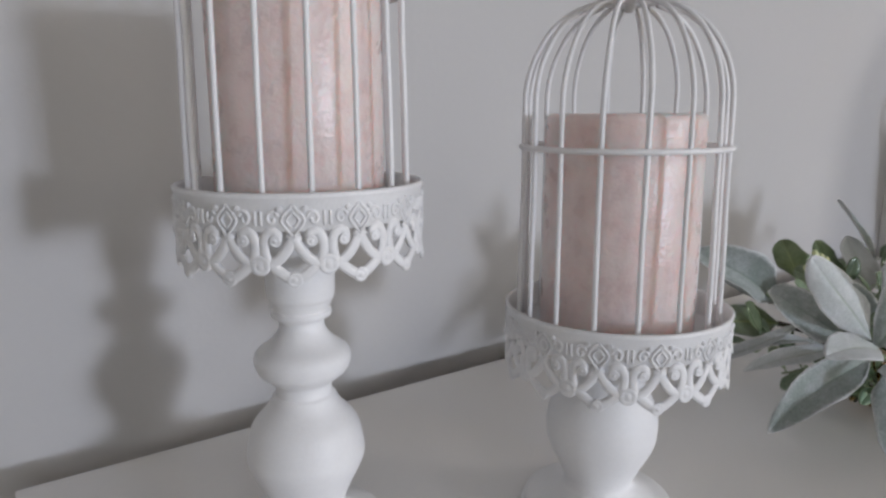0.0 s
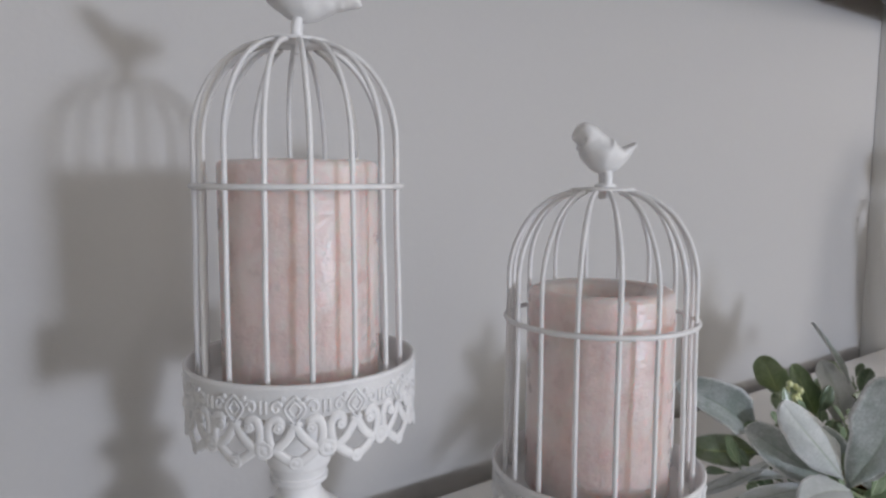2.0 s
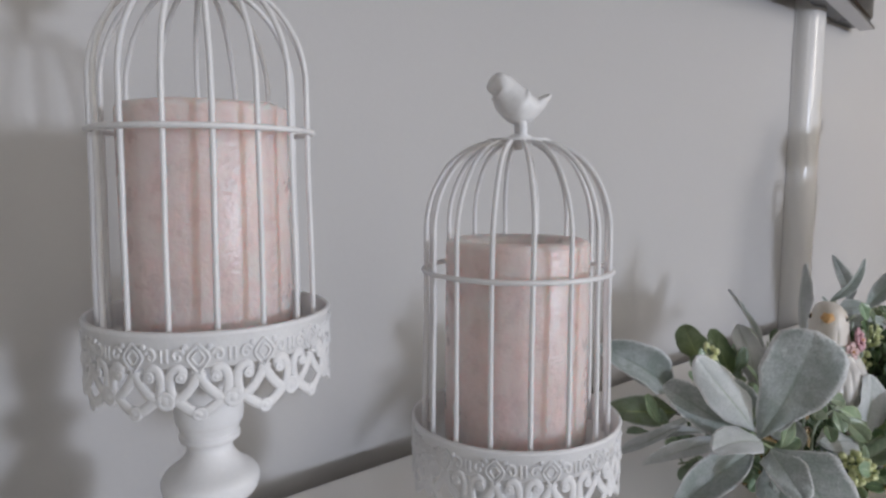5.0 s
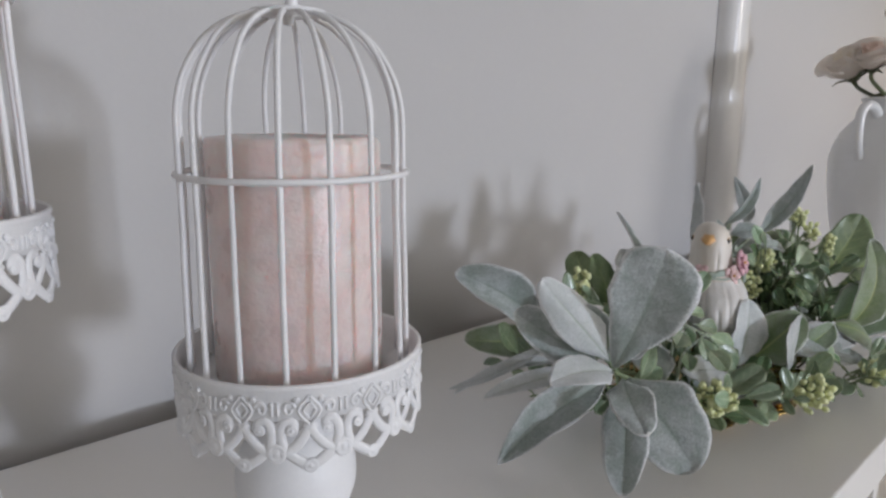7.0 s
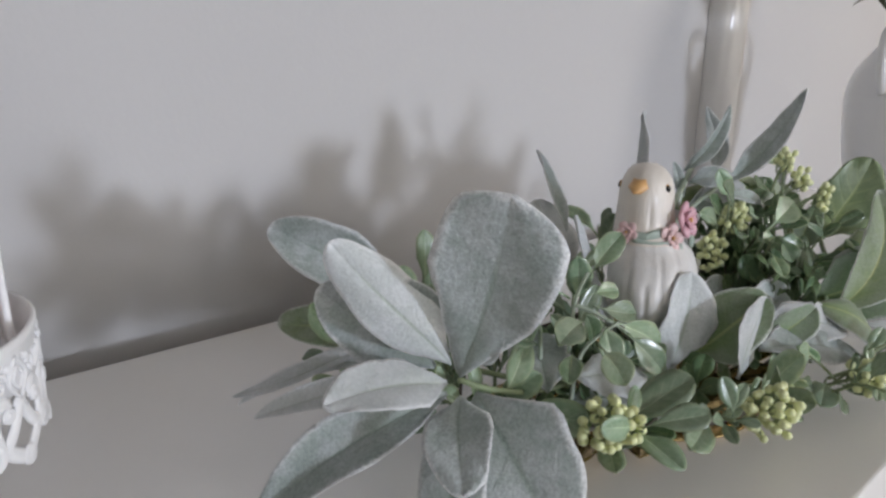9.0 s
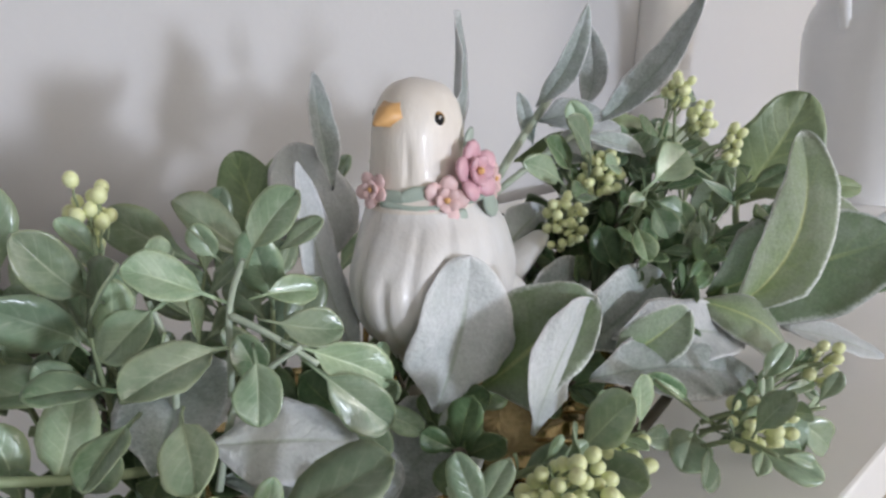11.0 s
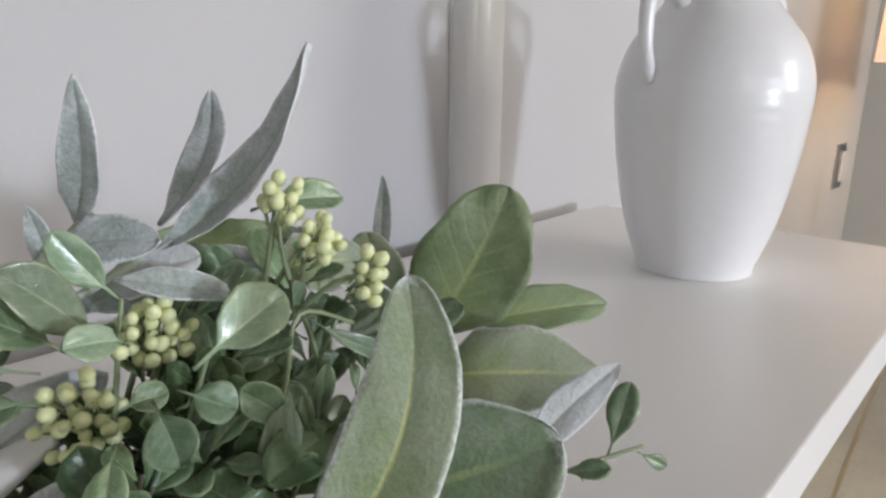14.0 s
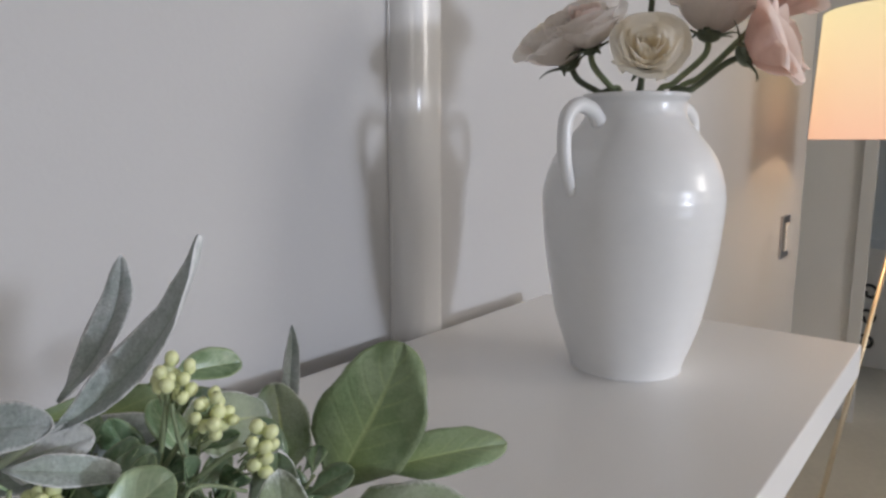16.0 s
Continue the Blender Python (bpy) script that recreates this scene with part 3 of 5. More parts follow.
def candle(centre, z0, z1, r, label):
    """A pillar with a soft shoulder, and its burnt-down hollow as a part."""
    h = z1 - z0
    prof = [(0, 0), (r - 0.001, 0), (r, 0.001), (r, h * 0.4), (r, h - 0.0030), (r - 0.0007, h - 0.0010), (r - 0.0022, h), (r - 0.0060, h + 0.0002), (r - 0.0095, h - 0.0004)]
    bm = lathe(bmesh.new(), prof, 72, wobble=0.003)
    hollow = lathe(bmesh.new(), smooth_profile([(r - 0.0095, h - 0.0004), (r - 0.0125, h - 0.0022), (r - 0.0150, h - 0.0070), (r - 0.0175, h - 0.0115), (r - 0.0230, h - 0.0135), (0, h - 0.0140)], 4), 72, wobble=0.003)
    for b in (bm, hollow):
        for v in b.verts:
            v.co += 0.0005 * noise.noise_vector(v.co * 55) * (1 if v.co.z > h - 0.02 else 0.6)
    ob = part("pillar_candle", bm, WAX)
    ob.matrix_world = pose(*centre, z0)
    part("hollow", hollow, WAX, ob, "shallow burnt-down hollow in the wax")
    return tagged(ob, label, "candle", group="pillar candles")


candle(CANDLE_A, 0.910, 1.0130, 0.0365, "pink pillar candle in the tall wire cage")
candle(CANDLE_B, 0.8485, 0.9505, 0.0362, "pink pillar candle in the short wire cage")


# ---- vase with roses ----
VASE = Vector((1.185, 0.207, TABLE_Z))
vase = thing("vase", "glossy white ceramic vase with two handles", "vase", Matrix.Translation(VASE))
bm = lathe(bmesh.new(), smooth_profile([(0, 0.0), (0.043, 0.0), (0.0462, 0.002), (0.0480, 0.008), (0.0545, 0.026), (0.0615, 0.050), (0.0690, 0.090), (0.0730, 0.125), (0.0738, 0.145), (0.0705, 0.163), (0.0635, 0.1795),
     (0.0525, 0.194), (0.0440, 0.2045), (0.0405, 0.2115), (0.0402, 0.220), (0.0425, 0.2245), (0.0420, 0.2275), (0.038, 0.2265), (0.0345, 0.218), (0.038, 0.20), (0.056, 0.17), (0.060, 0.1), (0.044, 0.02), (0, 0.012)], 14), 96)
for v in bm.verts:
    k = 1 + 0.0016 * math.sin(v.co.z * 620) * (0.3 + 0.7 * (0.5 + 0.5 * noise.noise(Vector((0, 0, v.co.z * 30)))))
    v.co.x, v.co.y, v.co.z = v.co.x * k * 1.02, v.co.y * k * 1.02, v.co.z * 1.03
part("body", bm, CERAMIC, vase)
for a in (radians(165), radians(-15)):
    c, s = math.cos(a), math.sin(a)
    pts = [(0.041, 0.203), (0.053, 0.2145), (0.068, 0.2170), (0.0790, 0.209), (0.0815, 0.193), (0.0800, 0.174), (0.0755, 0.160), (0.0715, 0.150)]
    part("handle", tube(bmesh.new(), smooth_line([(r * c * 1.02, r * s * 1.02, z * 1.03) for r, z in pts], 5), 0.0066, 14, taper=0.0050), CERAMIC, vase)

RIGHT, AWAY = Vector((0.419, -0.908, 0)), Vector((0.908, 0.419, 0))


def petal(bm, a0, span, r_in, r_top, z0, z1, curl, mat=0, wave=0.0):
    """One cupped petal: rises from the middle, bells out, and turns its lip over."""
    nu, nv = 8, 8
    grid = []
    for j in range(nv + 1):
        v = j / nv
        row = []
        for i in range(nu + 1):
            u = 2 * i / nu - 1
            rr = r_in + (r_top - r_in) * math.sin(min(1, v * 1.15) * math.pi / 2) ** 0.8 + curl * max(0, v - 0.72) ** 2 * 12
            zz = z0 + (z1 - z0) * (v - 0.10 * max(0, v - 0.8) * 5 * curl / 0.006 * 0.4) - (z1 - z0) * 0.22 * abs(u) ** 2.4 * v
            a = a0 + span * 0.5 * u * (0.45 + 0.55 * math.sin(min(1, v + 0.25) * math.pi / 2))
            rr += wave * math.sin(5 * u + 3 * a0) * v
            row.append(bm.verts.new((rr * math.cos(a), rr * math.sin(a), zz)))
        grid.append(row)
    for j in range(nv):
        for i in range(nu):
            bm.faces.new((grid[j][i], grid[j][i + 1], grid[j + 1][i + 1], grid[j + 1][i])).material_index = mat


def rose(offset, height, toward, facing, size, mats, label, seed):
    """A cut rose: stem, sepals, and nested petals; facing is the bloom's axis."""
    rng = random.Random(seed)
    head = VASE + RIGHT * offset - AWAY * toward + Vector((0, 0, height + 0.007))
    thing_ = thing("rose", label, "flower", Matrix.Translation(VASE), group="roses in the vase")
    axis = Vector(facing).normalized()
    m = Matrix.Translation(head - VASE) @ axis.to_track_quat("Z", "Y").to_matrix().to_4x4() @ Matrix.Diagonal((size, size, size, 1))
    layers = [(3, 0.0015, 0.0075, 0.034, 0.000, 2.6), (3, 0.003, 0.0125, 0.035, 0.001, 2.5), (4, 0.004, 0.0175, 0.0345, 0.003, 2.2), (5, 0.005, 0.0225, 0.033, 0.006, 1.9), (5, 0.006, 0.0265, 0.029, 0.010, 1.9)]
    for k, (n, r0, r1, z1, curl, span) in enumerate(layers):
        for i in range(n):
            bm = bmesh.new()
            petal(bm, 2 * math.pi * i / n + k * 1.1 + rng.uniform(-0.2, 0.2), span, r0, r1 * rng.uniform(0.94, 1.06), 0.0, z1 * rng.uniform(0.95, 1.05), curl, 0, 0.0008)
            bm.transform(m)
            part("petal", bm, mats[0] if k > 1 else mats[1], thing_)
    bm = bmesh.new()
    ball(bm, (0, 0, -0.001), (0.0095, 0.0095, 0.0065), u=12, v=8)
    for i in range(5):
        a = 2 * math.pi * i / 5 + 0.4
        tube(bm, smooth_line([(0.007 * math.cos(a), 0.007 * math.sin(a), -0.002), (0.018 * math.cos(a), 0.018 * math.sin(a), 0.001), (0.0265 * math.cos(a), 0.0265 * math.sin(a), -0.004 + 0.006 * rng.random())], 3), 0.0042, 8, flat=0.25, taper=0.0006)
    bm.transform(m)
    part("sepal", bm, SEPAL, thing_)
    base = m @ Vector((0, 0, -0.004))
    mouth = (RIGHT * offset * 0.30 - AWAY * toward * 0.5) + Vector((0, 0, 0.229))
    line = smooth_line([base, base - axis * 0.014, mouth.lerp(base, 0.35) - Vector((0, 0, 0.003)), mouth, mouth * 0.4 + Vector((0, 0, 0.04))], 5)
    part("stem", tube(bmesh.new(), line, 0.0026, 8), SEPAL if seed % 2 else STEM, thing_, "grey-green rose stem")


rose(0.006, 0.2520, 0.024, -AWAY * 1.0 + Vector((0, 0, 0.55)) + RIGHT * 0.12, 0.84, (PETALCREAM, PETALCREAM), "open cream rose facing out of the vase", 1)
rose(-0.038, 0.2660, 0.012, -AWAY * 0.5 + Vector((0, 0, 1.0)) - RIGHT * 0.2, 0.95, (PETALBLUSH, PETALPINK), "half-open pink rose with blush outer petals", 2)
rose(-0.056, 0.2560, -0.004, -RIGHT * 0.45 + Vector((0, 0, 0.85)) - AWAY * 0.35, 1.08, (PETALBLUSH, PETALCREAM), "pale blush rose leaning from the vase", 3)
rose(0.056, 0.276, -0.010, Vector((0, 0, 1.0)) + RIGHT * 0.15, 1.05, (PETALBLUSH, PETALPINK), "upright pale blush rose in the vase", 4)
rose(0.082, 0.2560, 0.012, RIGHT * 0.9 + Vector((0, 0, 0.42)) - AWAY * 0.2, 1.08, (PETALPINK, PETALPINK), "dusty pink rosebud leaning out sideways", 5)
rose(0.098, 0.292, -0.012, RIGHT * 0.6 + Vector((0, 0, 0.8)), 1.0, (PETALPINK, PETALPINK), "dusty pink rose above the leaning bud", 6)
rose(0.010, 0.315, -0.02, Vector((0, 0, 1.0)), 1.0, (PETALBLUSH, PETALPINK), "blush rose at the back of the vase", 7)

# ---- cable cover, television ----
bm = bmesh.new()
prof = [(-0.0240, 0.0), (-0.0238, 0.004), (-0.0228, 0.010), (-0.0200, 0.0165), (-0.0155, 0.0220), (-0.0095, 0.0260), (-0.0020, 0.0285), (0.0080, 0.0295), (0.0180, 0.0295), (0.0228, 0.0292), (0.0238, 0.0280), (0.0238, 0.0)]
rows = [[bm.verts.new((1.1560 + x, WALL_Y - d, z)) for x, d in prof] for z in (FLOOR_Z + 0.1, 0.3, 0.75, 1.2, 1.42)]
for lo, hi in zip(rows, rows[1:]):
    for k in range(len(prof) - 1):
        bm.faces.new((lo[k], hi[k], hi[k + 1], lo[k + 1]))
cover = thing("cable_cover", "white plastic cable cover on the wall", "cable cover")
part("cover", bm, PLASTIC, cover)
part("base_rail", box(bmesh.new(), 1.1560 - 0.0252, 1.1560 + 0.0252, WALL_Y - 0.0032, WALL_Y, FLOOR_Z + 0.1, 1.42, 0.0006), PLASTIC, cover, smooth=False)
tv = thing("television", "black wall television swivelled on its mount", "television", pose(0.76, 0.335, 1.237, 0, 0, 9.2))
part("screen", box(bmesh.new(), -0.56, 0.60, -0.028, -0.024, 0.016, 0.66, 0.001), SCREEN, tv, smooth=False)
part("housing", box(bmesh.new(), -0.575, 0.615, -0.023, 0.022, 0.006, 0.675, 0.004), BEZEL, tv, smooth=False)
part("bottom_strip", box(bmesh.new(), -0.575, 0.615, -0.030, -0.006, 0.0, 0.005, 0.001), SILVER, tv, smooth=False)
part("mount", box(bmesh.new(), -0.10, 0.10, 0.023, 0.085, 0.22, 0.42, 0.004), BEZEL, tv, smooth=False)

# ---- light switch ----
switch = thing("light_switch", "white rocker light switch with a dark surround", "switch", pose(2.815, WALL_Y, 0.662))
part("plate", box(bmesh.new(), -0.043, 0.043, -0.008, 0.0, -0.062, 0.062, 0.002), SILVER, switch, "grey metal surround plate", smooth=False)
part("rocker", box(bmesh.new(), -0.024, 0.030, -0.014, -0.0085, -0.042, 0.040, 0.002), PLASTIC, switch, smooth=False)

# ---- floor lamp ----
LAMP = (2.65, 0.142)
lamp = thing("floor_lamp", "lit floor lamp with a white drum shade and brass legs", "lamp", pose(*LAMP, FLOOR_Z))
SB, ST, SR = 0.945 - FLOOR_Z, 1.250 - FLOOR_Z, 0.218
bm = lathe(bmesh.new(), [(SR, SB), (SR - 0.012, ST), (SR - 0.0135, ST), (SR - 0.0015, SB), (SR, SB)], 64)
part("shade", bm, SHADE, lamp, "glowing white fabric drum shade")
part("stem", tube(bmesh.new(), [(0, 0, SB - 0.22), (0, 0, SB + 0.08)], 0.009, 12), BRASS, lamp, "brass lamp stem")
for a in (radians(162), radians(262), radians(340)):
    part("leg", tube(bmesh.new(), [(0.012 * math.cos(a), 0.012 * math.sin(a), SB - 0.20), (0.40 * math.cos(a), 0.40 * math.sin(a), 0.0)], 0.006, 10), BRASS, lamp, "slim brass leg")
part("bulb", ball(bmesh.new(), (0, 0, SB + 0.13), (0.026, 0.026, 0.034)), SHADE, lamp, "glowing bulb")
bulb = bpy.data.lights.new("lamp_bulb", "POINT")
bulb.energy, bulb.color, bulb.shadow_soft_size = 17.0, (1.0, 0.71, 0.46), 0.03
new("lamp_bulb", bulb).location = (*LAMP, 1.075)

# ---- far doorway: white cabinet with dark iron scrollwork ----
cab = thing("cabinet", "white cabinet with dark scrollwork past the doorway", "cabinet", pose(5.1, 0.42, FLOOR_Z))
part("body", box(bmesh.new(), -0.2, 0.2, -0.45, 0.16, 0.0, 0.62, 0.006), TRIM, cab, smooth=False)
part("top", box(bmesh.new(), -0.21, 0.21, -0.46, 0.17, 0.62, 0.66, 0.004), TRIM, cab, "white top board", smooth=False)
for k in range(3):
    pts = [(-0.215, 0.02 + 0.05 * math.cos(a) * (1 - a / 9), 0.42 - 0.14 * k + 0.05 * math.sin(a) * (1 - a / 9)) for a in (0.35 * i for i in range(20))]
    part("scroll", tube(bmesh.new(), pts, 0.009, 8), BEZEL, cab, "dark iron scroll")

# ---- bird figurine ----
HEAD = Vector((-0.92, -0.39, 0))
SIDE = Vector((0.39, -0.92, 0))
BIRD = Vector((0.596, 0.181, 0.002))
bm = bmesh.new()
SECTIONS = [(0.7535, -0.004, 0.015, 0.013, 0.004), (0.777, -0.004, 0.017, 0.014, 0.004), (0.783, -0.005, 0.024, 0.018, 0.005), (0.790, -0.004, 0.0290, 0.024, 0.006), (0.799, -0.001, 0.0380, 0.0275, 0.006), (0.810, 0.001, 0.0445, 0.0288, 0.006), (0.820, 0.002, 0.0442, 0.0275, 0.005),
            (0.829, 0.002, 0.0378, 0.0258, 0.004), (0.836, 0.0015, 0.0288, 0.0236, 0.002), (0.842, 0.002, 0.0240, 0.0212, 0.001), (0.848, 0.003, 0.0208, 0.0188, 0.0), (0.857, 0.0035, 0.0198, 0.0174, 0.0), (0.865, 0.0035, 0.0190, 0.0166, 0.0), (0.872, 0.003, 0.0165, 0.0143, 0.0), (0.877, 0.0025, 0.0112, 0.0094, 0.0), (0.8792, 0.0025, 0.0015, 0.0015, 0.0)]
FINE = []
for k in range(len(SECTIONS) - 1):
    p0, p1, p2, p3 = (SECTIONS[max(0, k - 1)], SECTIONS[k], SECTIONS[k + 1], SECTIONS[min(len(SECTIONS) - 1, k + 2)])
    for u in (0, 0.25, 0.5, 0.75):
        FINE.append(tuple(0.5 * (2 * b + (c - a) * u + (2 * a - 5 * b + 4 * c - d) * u * u + (3 * b - a - 3 * c + d) * u ** 3) for a, b, c, d in zip(p0, p1, p2, p3)))
FINE.append(SECTIONS[-1])
SECTIONS = FINE
seg = 128
rows = []
for z, off, along, across, aside in SECTIONS:
    row = []
    across, aside = across * 0.84, aside + across * 0.16
    for i in range(seg):
        a = 2 * math.pi * i / seg
        groove = 1 + (0.003 * math.sin(11 * a + 25 * z) + 0.003 * math.sin(23 * a - 40 * z)) * (0.84 > z) + 0.022 * noise.noise(Vector((2.4 * math.cos(a), 2.4 * math.sin(a), z * 40)))
        for at, lo, hi in ((-0.75, 0.785, 0.832), (-0.30, 0.775, 0.838), (0.10, 0.772, 0.826), (0.42, 0.800, 0.838), (0.85, 0.790, 0.842), (1.30, 0.802, 0.836), (0.25, 0.846, 0.862), (0.95, 0.848, 0.858)):
            off_line = (a - at - 3.0 * (z - 0.81) + math.pi) % (2 * math.pi) - math.pi
            groove -= 0.040 * math.exp(-(off_line / 0.055) ** 2) * max(0.0, min(1.0, (z - lo) / 0.006, (hi - z) / 0.006))
        p = BIRD + HEAD * (off + along * groove * math.cos(a)) + SIDE * (aside + across * groove * math.sin(a))
        row.append(bm.verts.new((p.x, p.y, z + BIRD.z)))
    rows.append(row)
for k, (lo, hi) in enumerate(zip(rows, rows[1:])):
    for i in range(seg):
        bm.faces.new((lo[i], lo[(i + 1) % seg], hi[(i + 1) % seg], hi[i])).material_index = 1 if SECTIONS[k][0] > 0.838 else 0
bm.faces.new(rows[0][::-1])
bm.faces.new(rows[-1])
spot = lambda f, s, z: BIRD + HEAD * f + SIDE * s + Vector((0, 0, z))
tube(bm, smooth_line([spot(-0.022, 0.008, 0.792), spot(-0.042, 0.014, 0.796), spot(-0.060, 0.020, 0.802), spot(-0.0765, 0.0245, 0.8075)], 5), 0.0165, 14, 0, flat=0.6, taper=0.0042)
for s in (-1, 1):
    ball(bm, spot(-0.016, 0.010 + s * 0.0184, 0.796), (0.0275, 0.0068, 0.0125), 0, 28, 16, pose(0, 0, 0, 0, 0, math.degrees(math.atan2(HEAD.y, HEAD.x))) @ pose(0, 0, 0, 0, -16, 0))
    for far, big, mat in ((0.01455, 0.0027, 7), (0.0150, 0.0024, 3), (0.0172, 0.00045, 0)):
        ball(bm, spot(0.002 + 1.1 * far * math.cos(radians(62 * s - 7)), 0.0026 + 0.88 * far * math.sin(radians(62 * s - 7)), 0.8672 + 0.001 * (mat == 0)), big, mat, 12, 8)
beak = [spot(0.0155, 0.0013, 0.8682), spot(0.0222, 0.0006, 0.8682), spot(0.0278, 0.0, 0.8664)]
tube(bm, beak, 0.0078, 6, 2, flat=0.80, taper=0.0008)


def paint_flower(centre, out, size, mat):
    out = Vector(out).normalized()
    centre = Vector(centre) + Vector((0, 0.003, 0.002))
    q = out.to_track_quat("Z", "Y").to_matrix().to_4x4()
    for i in range(5):
        a = 2 * math.pi * i / 5 + size * 900
        ball(bm, Vector(centre) + q @ Vector((0.62 * size * math.cos(a), 0.62 * size * math.sin(a), 0)), (0.60 * size, 0.50 * size, 0.20 * size), mat, 10, 6, q @ pose(0, 0, 0, 0, -18, math.degrees(a)))
    for i in range(5):
        a = 2 * math.pi * (i + 0.5) / 5 + size * 900
        ball(bm, Vector(centre) + q @ Vector((0.33 * size * math.cos(a), 0.33 * size * math.sin(a), 0.2 * size)), (0.36 * size, 0.32 * size, 0.14 * size), mat, 10, 6, q @ pose(0, 0, 0, 0, -40, math.degrees(a)))
    ball(bm, Vector(centre) + q @ Vector((0, 0, 0.3 * size)), 0.15 * size, 2, 8, 6)


def paint_leaf(centre, out, size, roll):
    q = Vector(out).to_track_quat("Z", "Y").to_matrix().to_4x4()
    ball(bm, Vector(centre) + Vector((0, 0.003, 0.002)), (size, 0.55 * size, 0.18 * size), 6, 10, 6, q @ pose(0, 0, 0, 0, 0, roll))


paint_flower((0.6005, 0.1535, 0.8505), (0.1, -1, 0.25), 0.0088, 4)
paint_flower((0.5885, 0.1545, 0.8425), (-0.35, -1, 0.2), 0.0070, 5)
paint_flower((0.6120, 0.1570, 0.8460), (0.5, -0.9, 0.2), 0.0062, 5)
paint_flower((0.5715, 0.1700, 0.8455), (-1, -0.3, 0.2), 0.0052, 5)
for centre, out, size, roll in [((0.5800, 0.1590, 0.8440), (-0.6, -1, 0), 0.0062, 10), ((0.5925, 0.1520, 0.8335), (-0.1, -1, 0), 0.0066, 75), ((0.6085, 0.1535, 0.8385), (0.3, -1, 0), 0.0068, -40),
                                ((0.6035, 0.1600, 0.8600), (0.2, -1, 0), 0.0045, 60), ((0.5745, 0.1640, 0.8435), (-1, -0.6, 0), 0.0050, 0)]:
    paint_leaf(centre, out, size, roll)
tube(bm, smooth_line([(0.5715, 0.1690, 0.8440), (0.5790, 0.1605, 0.8425), (0.5900, 0.1560, 0.8430), (0.6060, 0.1560, 0.8445), (0.6160, 0.1660, 0.8460)], 4), 0.0011, 6, 6)
tube(bm, smooth_line([spot(0.0286, -0.0035, 0.800), spot(0.0284, -0.0045, 0.789), spot(0.0268, -0.0040, 0.780)], 3), 0.0013, 6, 7, taper=0.0004)
tagged(part("bird_figurine", bm, [PEARL, CREAM, BEAK, BLACK, ROSEPAINT, PINKPAINT, GREENPAINT, AMBER]), "white resin bird figurine with a pink flower collar", "figurine")

# ---- greenery arrangement ----
greens = thing("greenery_arrangement", "artificial greenery with velvety leaves and pale berries", "greenery", pose(0, 0.0025, 0.0015))


def outline(s, shape):
    """Half-width of a leaf at s of its length: a narrow stalk end, a full body and a rounded tip."""
    if s >= 1:
        return 0.0
    if shape == "oval":
        t = s ** 0.88
        return max(0.05, (1 - (2 * t - 1) ** 2) ** 0.5 * min(1, (s / 0.30) ** 0.7))
    if shape == "spoon":
        t = s ** 1.6
        return max(0.05, (1 - (2 * t - 1) ** 2) ** 0.42 * min(1, (s / 0.6) ** 0.85))
    if shape == "paddle":
        return max(0.05, min(1.0, (s / 0.62) ** 0.75) * (1 - max(0.0, (s - 0.62) / 0.38) ** 7.0) ** 0.8)
    if shape == "stalked":
        t = max(0.0, (s - 0.26) / 0.74) ** 1.25
        return max(0.07, (1 - (2 * t - 1) ** 2) ** 0.55)
    t = s ** 0.9
    return max(0.06, (1 - (2 * t - 1) ** 2) ** 0.72 * min(1, (s / 0.25) ** 0.5))


